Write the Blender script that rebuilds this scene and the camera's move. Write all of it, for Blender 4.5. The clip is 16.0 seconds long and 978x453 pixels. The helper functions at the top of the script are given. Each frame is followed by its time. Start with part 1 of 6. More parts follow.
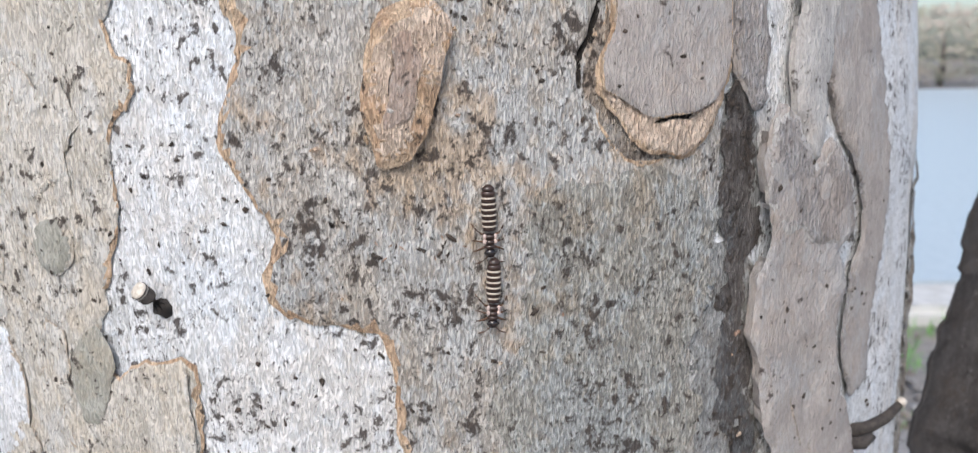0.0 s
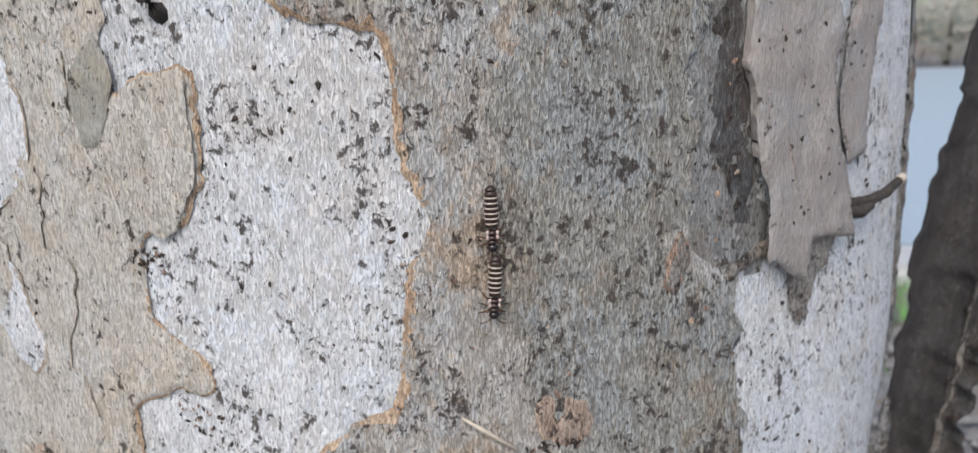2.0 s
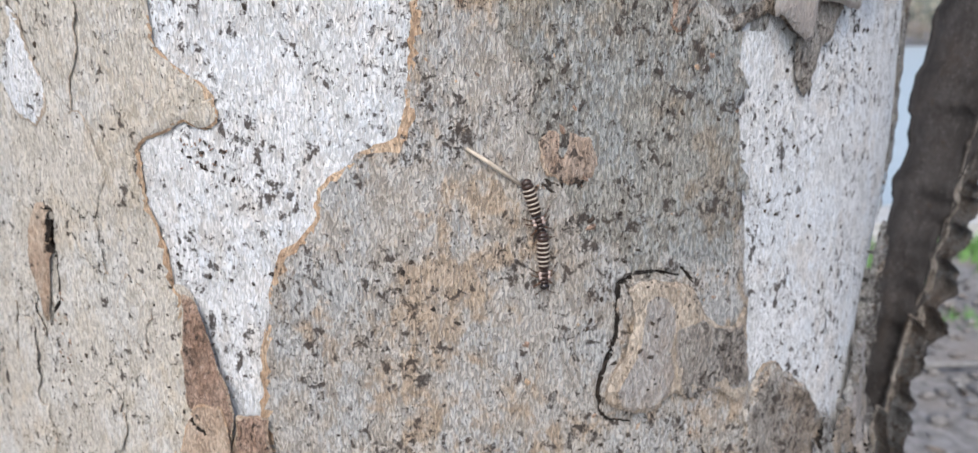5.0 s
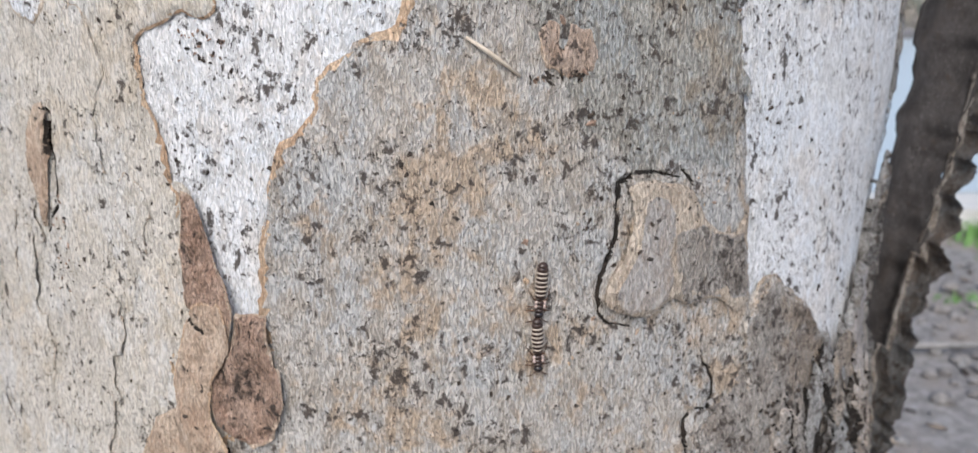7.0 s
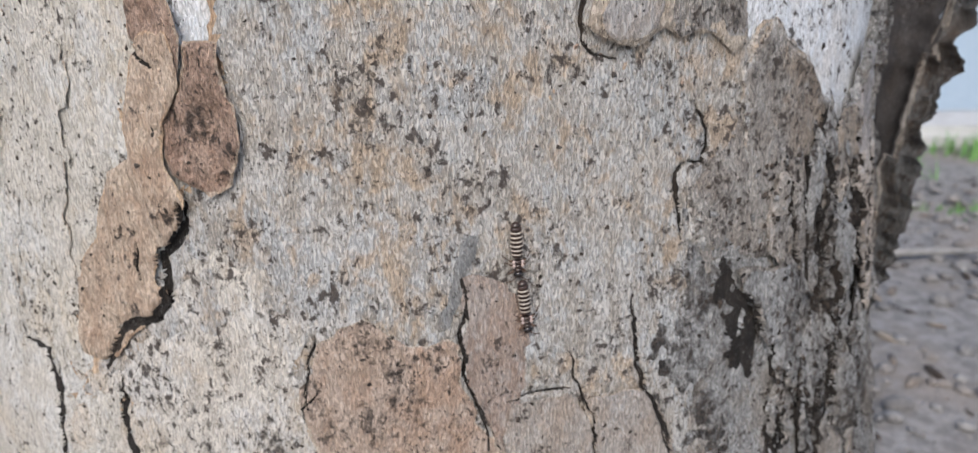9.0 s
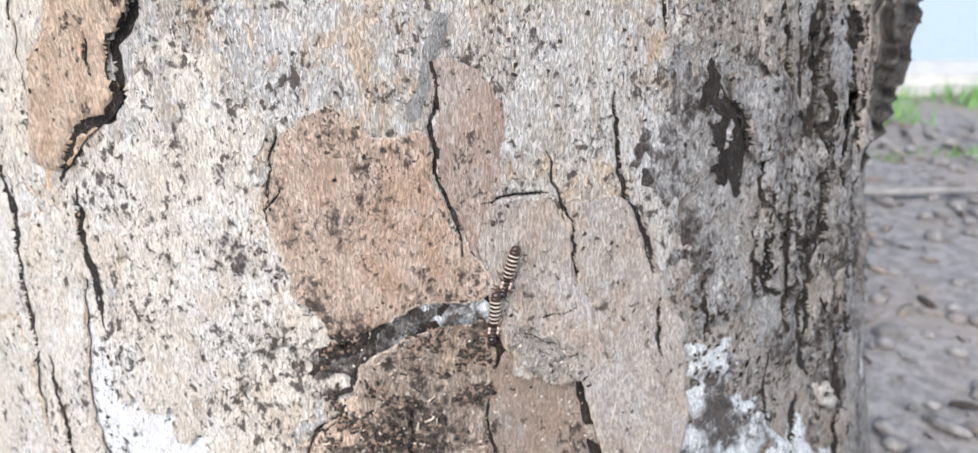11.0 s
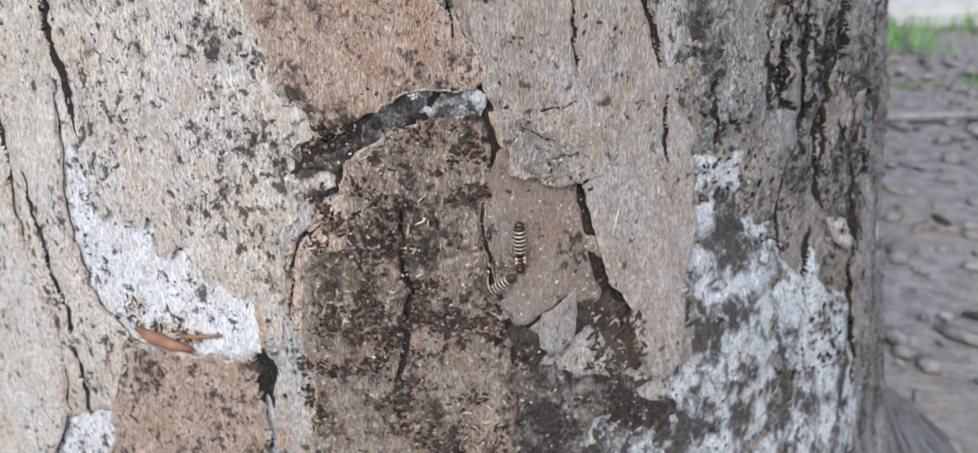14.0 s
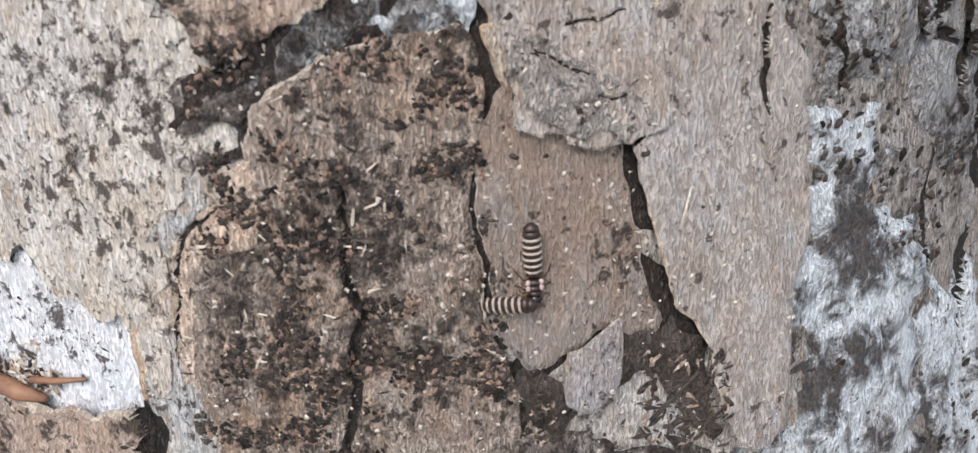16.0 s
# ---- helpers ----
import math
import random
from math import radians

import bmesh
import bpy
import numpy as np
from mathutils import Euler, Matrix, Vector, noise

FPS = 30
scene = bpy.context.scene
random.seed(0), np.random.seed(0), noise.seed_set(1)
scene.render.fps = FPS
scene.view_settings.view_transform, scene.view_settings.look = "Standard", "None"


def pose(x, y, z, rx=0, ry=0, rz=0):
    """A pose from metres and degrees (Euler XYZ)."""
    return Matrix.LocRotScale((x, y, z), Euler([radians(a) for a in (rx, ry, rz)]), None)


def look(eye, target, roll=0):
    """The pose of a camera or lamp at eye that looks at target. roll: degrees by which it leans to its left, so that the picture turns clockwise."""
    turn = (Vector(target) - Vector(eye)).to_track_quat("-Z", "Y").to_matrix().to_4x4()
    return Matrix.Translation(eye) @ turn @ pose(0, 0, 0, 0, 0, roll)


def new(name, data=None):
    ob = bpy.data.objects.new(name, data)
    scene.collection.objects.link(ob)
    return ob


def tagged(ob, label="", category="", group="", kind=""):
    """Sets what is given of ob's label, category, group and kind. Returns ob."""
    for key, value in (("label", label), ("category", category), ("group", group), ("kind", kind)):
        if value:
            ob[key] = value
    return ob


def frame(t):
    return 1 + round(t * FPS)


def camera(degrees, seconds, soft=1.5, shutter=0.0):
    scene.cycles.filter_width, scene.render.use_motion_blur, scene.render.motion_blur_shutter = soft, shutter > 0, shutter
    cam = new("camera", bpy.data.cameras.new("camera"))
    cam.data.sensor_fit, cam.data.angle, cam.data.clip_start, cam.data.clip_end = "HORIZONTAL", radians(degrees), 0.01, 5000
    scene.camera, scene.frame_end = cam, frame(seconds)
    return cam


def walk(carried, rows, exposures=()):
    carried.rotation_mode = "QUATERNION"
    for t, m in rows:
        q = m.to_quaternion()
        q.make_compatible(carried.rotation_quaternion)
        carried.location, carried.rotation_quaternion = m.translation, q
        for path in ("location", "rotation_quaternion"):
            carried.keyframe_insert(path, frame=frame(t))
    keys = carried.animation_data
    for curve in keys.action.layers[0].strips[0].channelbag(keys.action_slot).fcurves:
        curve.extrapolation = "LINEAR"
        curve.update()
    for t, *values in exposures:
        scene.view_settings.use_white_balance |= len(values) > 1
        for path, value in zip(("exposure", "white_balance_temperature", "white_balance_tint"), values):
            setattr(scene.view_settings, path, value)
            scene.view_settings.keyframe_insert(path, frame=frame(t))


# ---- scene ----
from mathutils.bvhtree import BVHTree
from mathutils.geometry import delaunay_2d_cdt

# ---------------------------------------------------------------- camera
cam = camera(68.1, 16.0, soft=1.25, shutter=0.3)
cam.data.dof.use_dof = True
cam.data.dof.focus_distance = 0.103
cam.data.dof.aperture_fstop = 30.0
# seconds, x, y, z, yaw, pitch, roll
PATH = [
    (0, 0.0247, -0.2448, 0.4771, 1.41, -12.85, -0.93),
    (0.5, 0.0233, -0.2463, 0.4667, 1.65, -13.36, -0.92),
    (1, 0.0237, -0.2479, 0.4565, 1.64, -13.59, -1.02),
    (1.5, 0.0254, -0.2512, 0.4462, 1.75, -13.76, -1.03),
    (2, 0.0253, -0.2545, 0.4351, 1.74, -14.02, -1.24),
    (2.5, 0.0227, -0.2568, 0.4263, 1.88, -14.85, -0.94),
    (3, 0.0231, -0.2609, 0.4196, 1.18, -15.75, -0.60),
    (3.5, 0.0221, -0.2631, 0.4115, 1.29, -16.10, -0.29),
    (3.7, 0.0216, -0.2623, 0.4083, 1.42, -16.07, -0.15),
    (5.8, 0.0237, -0.2656, 0.3880, 1.09, -15.93, -0.44),
    (6, 0.0237, -0.2658, 0.3856, 1.10, -16.18, -0.37),
    (6.5, 0.0230, -0.2675, 0.3823, 1.29, -16.10, -0.29),
    (7, 0.0237, -0.2682, 0.3790, 1.44, -16.53, -0.09),
    (7.5, 0.0243, -0.2696, 0.3721, 1.54, -17.70, -0.19),
    (8, 0.0247, -0.2698, 0.3616, 1.42, -18.59, -0.35),
    (8.5, 0.0267, -0.2691, 0.3509, 1.48, -20.15, -0.88),
    (9, 0.0282, -0.2695, 0.3399, 1.63, -20.92, -0.93),
    (9.5, 0.0300, -0.2703, 0.3328, 1.48, -20.82, -0.76),
    (10, 0.0318, -0.2714, 0.3237, 1.27, -21.70, -0.98),
    (10.2, 0.0312, -0.2722, 0.3202, 1.16, -21.97, -0.91),
    (12.3, 0.0360, -0.2743, 0.2923, 2.30, -27.18, -1.26),
    (12.5, 0.0366, -0.2743, 0.2898, 2.49, -27.66, -1.56),
    (13, 0.0365, -0.2756, 0.2827, 2.57, -28.04, -1.68),
    (13.5, 0.0343, -0.2773, 0.2786, 2.22, -27.73, -1.40),
    (14, 0.0342, -0.2778, 0.2781, 2.22, -27.12, -1.49),
    (14.5, 0.0347, -0.2779, 0.2780, 2.16, -26.94, -1.29),
    (15, 0.0362, -0.2463, 0.2589, 4.25, -24.97, -1.88),
    (15.5, 0.0371, -0.2408, 0.2546, 4.68, -25.16, -2.08),
    (16, 0.0373, -0.2360, 0.2520, 5.35, -25.20, -2.67),
]
EXPOSURE = [(0, 0.29, 6300, 8), (0.5, 0.14, 6300, 8), (1, 0.03, 6300, 8), (2, -0.04, 6300, 8), (2.5, -0.1, 6300, 8), (3, -0.09, 6300, 8), (3.5, 0.15, 6300, 8), (7, 0.21, 6380, 8.5), (8, 0.02, 6380, 8.5), (9, 0.12, 6350, 8.5), (9.5, 0.33, 6350, 8.5), (10.2, 0.55, 6350, 8.5), (12.5, 0.88, 6130, 8), (13, 0.89, 6130, 8), (13.5, 0.46, 6100, 8), (14, 0.22, 6150, 8.5), (14.5, 0.12, 6200, 9), (15, 0.13, 6300, 9), (15.5, 0.21, 6300, 9), (16, 0.29, 6300, 9)]
walk(cam, [(t, pose(x, y, z, 90 + p, 0, w) @ pose(0, 0, 0, 0, 0, r)) for t, x, y, z, w, p, r in PATH], EXPOSURE)

# ---------------------------------------------------------------- light
SUN_AZ, SUN_EL = radians(-167), radians(50)      # the sun stands to the left of and behind the camera, behind thin cloud
world = bpy.data.worlds.new("sky")
scene.world = world
world.use_nodes = True
wn = world.node_tree
sky = wn.nodes.new("ShaderNodeTexSky")
sky.sky_type, sky.sun_disc, sky.sun_elevation, sky.sun_rotation = "NISHITA", False, SUN_EL, SUN_AZ
sky.air_density, sky.dust_density, sky.ozone_density = 1.0, 3.0, 1.0
wn.nodes["Background"].inputs["Strength"].default_value = 0.2
wn.links.new(sky.outputs[0], wn.nodes["Background"].inputs[0])
sun = new("sun", bpy.data.lights.new("sun", "SUN"))
sun.data.energy, sun.data.angle, sun.data.color = 1.4, radians(30), (1.0, 0.95, 0.89)
sun_way = Vector((math.sin(SUN_AZ) * math.cos(SUN_EL), math.cos(SUN_AZ) * math.cos(SUN_EL), math.sin(SUN_EL)))
sun.matrix_world = look(sun_way * 20, (0, 0, 0))

# ---------------------------------------------------------------- materials


class Nodes:
    """A short hand for building one node material."""

    def __init__(self, name, rough=0.85, spec=0.3):
        self.mat = bpy.data.materials.new(name)
        self.mat.use_nodes = True
        self.t = self.mat.node_tree
        self.bsdf = self.t.nodes["Principled BSDF"]
        self.bsdf.inputs["Roughness"].default_value = rough
        self.bsdf.inputs["Specular IOR Level"].default_value = spec
        self.co = self.t.nodes.new("ShaderNodeTexCoord").outputs["Object"]

    def put(self, socket, value):
        if isinstance(value, bpy.types.NodeSocket):
            self.t.links.new(value, socket)
        else:
            socket.default_value = value

    def mapped(self, scale, shift=(0, 0, 0)):
        n = self.t.nodes.new("ShaderNodeMapping")
        self.t.links.new(self.co, n.inputs["Vector"])
        n.inputs["Scale"].default_value = scale
        n.inputs["Location"].default_value = shift
        return n.outputs[0]

    def noise(self, scale, detail=3.0, rough=0.55, distort=0.0, shift=(0, 0, 0)):
        n = self.t.nodes.new("ShaderNodeTexNoise")
        self.t.links.new(self.mapped(scale if isinstance(scale, tuple) else (scale,) * 3, shift), n.inputs["Vector"])
        n.inputs["Scale"].default_value = 1.0
        n.inputs["Detail"].default_value = detail
        n.inputs["Roughness"].default_value = rough
        n.inputs["Distortion"].default_value = distort
        return n.outputs[0]

    def ramp(self, value, low, high, a=0.0, b=1.0):
        n = self.t.nodes.new("ShaderNodeMapRange")
        n.interpolation_type = "SMOOTHSTEP"
        self.put(n.inputs["Value"], value)
        for key, v in (("From Min", low), ("From Max", high), ("To Min", a), ("To Max", b)):
            n.inputs[key].default_value = v
        return n.outputs[0]

    def math(self, kind, a, b):
        n = self.t.nodes.new("ShaderNodeMath")
        n.operation = kind
        self.put(n.inputs[0], a)
        self.put(n.inputs[1], b)
        return n.outputs[0]

    def mix(self, fac, a, b, kind="MIX"):
        n = self.t.nodes.new("ShaderNodeMix")
        n.data_type, n.blend_type = "RGBA", kind
        self.put(n.inputs[0], fac)
        self.put(n.inputs[6], (*a, 1) if isinstance(a, tuple) else a)
        self.put(n.inputs[7], (*b, 1) if isinstance(b, tuple) else b)
        return n.outputs[2]

    def bump(self, height, strength, distance):
        n = self.t.nodes.new("ShaderNodeBump")
        n.inputs["Strength"].default_value = strength
        n.inputs["Distance"].default_value = distance
        self.t.links.new(height, n.inputs["Height"])
        self.t.links.new(n.outputs[0], self.bsdf.inputs["Normal"])

    def colour(self, c):
        self.put(self.bsdf.inputs["Base Color"], (*c, 1) if isinstance(c, tuple) else c)
        return self.mat


def bark(name, light, mid, warm, cool=None, specks=0.5, dirt=0.0, dirt_scale=110.0, soft=0.055, stretch=0.7, ridge_shading=0.5, relief=1.0, rough=0.75, seed=0.0, warmth=0.5, grit=640.0):
    """Thin bark: blotches of several tones, short upright wrinkles with light and shade in their colour, dark specks
    and grime.
    """
    n = Nodes(name, rough, 0.35)
    sh = (seed, seed * 1.7, seed * 0.6)
    big = n.noise(38.0, 3.0, 0.6, 0.3, sh)
    blot = n.noise((230.0, 230.0, 120.0), 4.0, 0.65, 0.5, sh)
    fib = n.noise((2500.0, 2500.0, 760.0), 2.5, 0.55, 0.6, sh)
    fib2 = n.noise((800.0, 800.0, 330.0), 3.0, 0.6, 0.8, (sh[0] + 2, sh[1], 4))
    fine = n.noise((4200.0, 4200.0, 1500.0), 2.0, 0.6, 0.3, sh)
    c = n.mix(n.ramp(blot, 0.38, 0.62), light, mid)
    if cool:
        c = n.mix(n.ramp(n.math("ADD", n.math("MULTIPLY", n.noise(55.0, 3.0, 0.6, 0.2, (sh[0] + 6, 3, 2)), 0.6), n.math("MULTIPLY", fib2, 0.4)), 0.49, 0.58, 0.0, 0.62), c, cool)
    patch = n.noise((300.0, 300.0, 190.0), 4.0, 0.62, 0.4, (sh[0] + 3, sh[1], 5))
    c = n.mix(n.ramp(n.math("ADD", n.math("MULTIPLY", big, 0.55), n.math("MULTIPLY", patch, 0.45)), 0.50, 0.60, 0.0, warmth), c, warm)
    ridge = n.math("ADD", n.math("MULTIPLY", n.ramp(fib, 0.34, 0.66), 0.75), n.math("MULTIPLY", n.ramp(fib2, 0.34, 0.66), 0.25))
    # shaded grooves and lit ridges painted into the colour, besides the bump
    c = n.mix(1.0, c, n.ramp(ridge, 0.1, 0.8, 1.0 - 0.55 * ridge_shading, 1.0 + 0.46 * ridge_shading), "MULTIPLY")
    # near-white glints painted on the finest ridges
    c = n.mix(n.ramp(n.math("MULTIPLY", fine, n.ramp(fib, 0.45, 0.62)), 0.52, 0.66, 0.0, 0.55 * ridge_shading), c, (0.82, 0.80, 0.77))
    where = n.ramp(n.noise(85.0, 4.0, 0.65, 0.2, (sh[0], 7, 3)), 0.36, 0.62, -0.05, 0.05)
    sp = n.noise((520.0, 520.0, 430.0), 5.0, 0.66, 0.35, (sh[0] + 9, 2, 1))
    dots = n.noise((1500.0, 1500.0, 1000.0), 3.0, 0.6, 0.3, (sh[0] + 5, 6, 1))
    t1 = 0.652 - 0.085 * specks
    spots = n.ramp(n.math("ADD", sp, where), t1, t1 + 0.075, 0.0, 0.92)
    spots = n.math("MAXIMUM", spots, n.ramp(n.math("ADD", dots, n.math("MULTIPLY", where, 0.8)), t1 + 0.03, t1 + 0.11, 0.0, 0.8))
    c = n.mix(spots, c, n.mix(n.noise(300.0, 2.0), (0.028, 0.024, 0.024), (0.085, 0.062, 0.048)))
    height = n.math("ADD", n.math("MULTIPLY", ridge, 0.55), n.math("MULTIPLY", fine, 0.22))
    height = n.math("ADD", height, n.math("MULTIPLY", blot, 0.8))
    height = n.math("ADD", height, n.math("MULTIPLY", spots, 0.25))
    if dirt > 0:
        g = n.math("ADD", n.math("MULTIPLY", n.noise((dirt_scale, dirt_scale, dirt_scale * stretch), 4.0, 0.6, 0.3, (sh[0] + 4, 1, 8)), 0.55), n.math("MULTIPLY", n.noise((grit, grit, grit * 0.75), 4.0, 0.65, 0.5, (sh[0] + 1, 1, 8)), 0.45))
        d = n.ramp(g, 0.60 - 0.13 * dirt, 0.60 + soft - 0.13 * dirt, 0.0, 0.93)
        c = n.mix(d, c, n.mix(n.ramp(n.noise(1300.0, 3.0, 0.6), 0.35, 0.7), (0.020, 0.016, 0.015), (0.10, 0.075, 0.058)))
        height = n.math("ADD", height, n.math("MULTIPLY", n.math("MULTIPLY", d, n.noise(1300.0, 4.0, 0.7)), 1.5))
    n.bump(height, 0.9, 0.0008 * relief)
    return n.colour(c)


WHITE = bark("pale_smooth_bark", (0.70, 0.70, 0.71), (0.61, 0.61, 0.61), (0.55, 0.48, 0.41), (0.64, 0.67, 0.71), specks=0.84, ridge_shading=0.38, relief=0.8, seed=1, warmth=0.35)
TAN = bark("grey_tan_bark", (0.45, 0.425, 0.395), (0.375, 0.335, 0.29), (0.40, 0.295, 0.20), (0.41, 0.42, 0.425), specks=0.93, ridge_shading=0.52, seed=2, warmth=0.72)
CREAM = bark("cream_bark", (0.55, 0.51, 0.455), (0.48, 0.44, 0.38), (0.50, 0.42, 0.32), (0.55, 0.54, 0.52), specks=0.66, ridge_shading=0.4, relief=0.8, seed=3, warmth=0.5)
OLIVE = bark("olive_grey_bark", (0.36, 0.35, 0.31), (0.31, 0.30, 0.255), (0.33, 0.28, 0.21), specks=0.35, ridge_shading=0.28, relief=0.6, seed=4)
RIM = bark("torn_orange_bark_edge", (0.55, 0.405, 0.28), (0.42, 0.28, 0.18), (0.60, 0.47, 0.34), specks=0.35, ridge_shading=0.45, relief=1.2, seed=5)
PALE_RIM = bark("torn_cream_bark_edge", (0.50, 0.425, 0.345), (0.40, 0.325, 0.255), (0.55, 0.47, 0.385), specks=0.4, ridge_shading=0.45, relief=1.2, seed=6)
GREY = bark("grey_brown_plate_bark", (0.345, 0.315, 0.30), (0.285, 0.255, 0.24), (0.31, 0.255, 0.22), (0.33, 0.32, 0.325), specks=0.25, ridge_shading=0.35, relief=1.2, seed=7)
DUSKY = bark("dusky_blue_grey_bark", (0.285, 0.285, 0.28), (0.225, 0.22, 0.212), (0.24, 0.20, 0.16), specks=0.8, ridge_shading=0.4, seed=8)
ORANGE = bark("orange_brown_flake_bark", (0.50, 0.395, 0.305), (0.41, 0.30, 0.22), (0.35, 0.225, 0.15), specks=0.35, dirt=0.2, ridge_shading=0.42, relief=1.1, seed=9)
CRUMBLY = bark("crumbling_layered_bark", (0.46, 0.415, 0.37), (0.36, 0.315, 0.275), (0.40, 0.31, 0.235), specks=0.7, dirt=0.25, dirt_scale=260.0, soft=0.12, ridge_shading=0.5, relief=3.0, seed=22)
SOOTY = bark("sooty_dirt_on_bark", (0.30, 0.265, 0.235), (0.22, 0.19, 0.165), (0.25, 0.18, 0.125), specks=0.9, dirt=1.3, dirt_scale=120.0, soft=0.12, ridge_shading=0.4, relief=2.2, seed=23)
UMBER = bark("umber_plate_bark", (0.27, 0.225, 0.19), (0.225, 0.18, 0.148), (0.24, 0.165, 0.115), (0.25, 0.23, 0.215), specks=0.35, dirt=0.15, ridge_shading=0.34, relief=0.8, seed=21)
FAWN = bark("fawn_plate_bark", (0.365, 0.325, 0.29), (0.31, 0.268, 0.235), (0.31, 0.24, 0.185), (0.37, 0.355, 0.345), specks=0.45, ridge_shading=0.42, relief=0.8, seed=10)
RUSTY = bark("rusty_plate_bark", (0.435, 0.34, 0.275), (0.36, 0.268, 0.205), (0.36, 0.225, 0.15), specks=0.8, dirt=0.72, dirt_scale=110.0, soft=0.10, ridge_shading=0.4, relief=1.0, seed=11)
GRIMY = bark("grimy_brown_bark", (0.41, 0.335, 0.275), (0.31, 0.24, 0.19), (0.40, 0.265, 0.17), specks=0.85, dirt=0.92, dirt_scale=95.0, soft=0.13, ridge_shading=0.5, relief=2.2, seed=12)
MOULDY = bark("mouldy_blue_white_bark", (0.62, 0.65, 0.67), (0.52, 0.545, 0.555), (0.42, 0.39, 0.35), (0.57, 0.60, 0.62), specks=0.7, dirt=1.2, dirt_scale=95.0, soft=0.13, stretch=0.6, ridge_shading=0.4, relief=1.2, seed=13, warmth=0.35, grit=330.0)
CRUSTY = bark("crusty_dark_bark", (0.40, 0.39, 0.38), (0.30, 0.288, 0.275), (0.28, 0.235, 0.19), specks=0.85, dirt=1.1, dirt_scale=85.0, soft=0.16, stretch=0.4, ridge_shading=0.5, relief=1.9, seed=14)
SMUTTY = bark("smutty_grey_tan_bark", (0.36, 0.33, 0.30), (0.285, 0.25, 0.218), (0.30, 0.22, 0.15), specks=0.95, dirt=0.72, dirt_scale=95.0, soft=0.16, ridge_shading=0.5, relief=1.6, seed=17)
# near-black: dirt, and painted-in shade for the depth of cracks and gaps
DIRT_AND_SHADE = bark("dark_crack_dirt_and_shade", (0.034, 0.028, 0.024), (0.016, 0.013, 0.011), (0.045, 0.031, 0.022), specks=0.6, dirt=0.4, ridge_shading=0.3, relief=1.5, rough=0.95, seed=15)
CREAM_SMUT = bark("cream_bark_with_sooty_spots", (0.58, 0.535, 0.475), (0.49, 0.44, 0.38), (0.47, 0.375, 0.275), (0.54, 0.52, 0.50), specks=0.98, dirt=0.42, dirt_scale=150.0, soft=0.10, ridge_shading=0.4, relief=0.9, seed=18, warmth=0.45)
HUMUS = bark("dark_humus_in_bark", (0.11, 0.09, 0.076), (0.062, 0.05, 0.041), (0.12, 0.082, 0.056), specks=0.9, dirt=0.65, dirt_scale=200.0, ridge_shading=0.3, relief=2.2, rough=0.95, seed=19)
OLIVE_TAN = bark("olive_tinged_grey_tan_bark", (0.33, 0.32, 0.292), (0.272, 0.253, 0.22), (0.287, 0.227, 0.162), (0.318, 0.336, 0.342), specks=0.95, ridge_shading=0.6, seed=2, warmth=0.6)
REDFLAKE = bark("reddish_brown_wrinkled_bark", (0.46, 0.325, 0.25), (0.36, 0.24, 0.178), (0.31, 0.185, 0.125), specks=0.75, dirt=0.5, dirt_scale=150.0, soft=0.12, ridge_shading=0.45, relief=2.0, seed=20)
DARK_BROWN = bark("dark_brown_bark", (0.115, 0.102, 0.095), (0.075, 0.064, 0.058), (0.105, 0.072, 0.05), (0.11, 0.118, 0.126), specks=0.8, dirt=0.5, dirt_scale=120.0, ridge_shading=0.4, relief=1.2, seed=24)
MAUVE = bark("mauve_grey_strip_bark", (0.38, 0.343, 0.318), (0.315, 0.28, 0.26), (0.345, 0.28, 0.235), (0.35, 0.34, 0.335), specks=0.12, ridge_shading=0.16, relief=0.6, seed=25, warmth=0.4)
PALE_GREY = bark("pale_grey_strip_bark", (0.46, 0.44, 0.42), (0.40, 0.375, 0.355), (0.40, 0.34, 0.29), specks=0.2, ridge_shading=0.2, relief=0.7, seed=26, warmth=0.3)
REDUMBER = bark("reddish_umber_plate_bark", (0.35, 0.275, 0.23), (0.28, 0.21, 0.17), (0.30, 0.195, 0.14), (0.33, 0.295, 0.27), specks=0.6, ridge_shading=0.4, relief=0.8, seed=27)
PEACH = bark("peach_cream_plate_bark", (0.58, 0.465, 0.37), (0.485, 0.37, 0.285), (0.50, 0.345, 0.245), specks=0.45, ridge_shading=0.5, relief=1.4, seed=28, warmth=0.4)
PEEL = bark("dark_peeling_bark", (0.065, 0.06, 0.06), (0.045, 0.04, 0.04), (0.06, 0.048, 0.042), specks=0.3, ridge_shading=0.25, relief=0.8, seed=16)


def plain(name, a, b, scale, rough=0.6, relief=0.2, spec=0.4, stretch=1.0):
    n = Nodes(name, rough, spec)
    v = n.noise((scale, scale, scale * stretch), 4.0, 0.6, 0.2)
    n.bump(v, 0.5, relief * 0.001)
    return n.colour(n.mix(n.ramp(v, 0.35, 0.65), a, b))


CRUMB = plain("dark_bark_crumb", (0.03, 0.024, 0.02), (0.075, 0.055, 0.042), 1500.0, 0.9)
GRIT = plain("pale_grit", (0.62, 0.57, 0.50), (0.45, 0.39, 0.32), 1500.0, 0.6)
STRAW = plain("dry_straw", (0.60, 0.53, 0.44), (0.50, 0.42, 0.33), 900.0, 0.5)
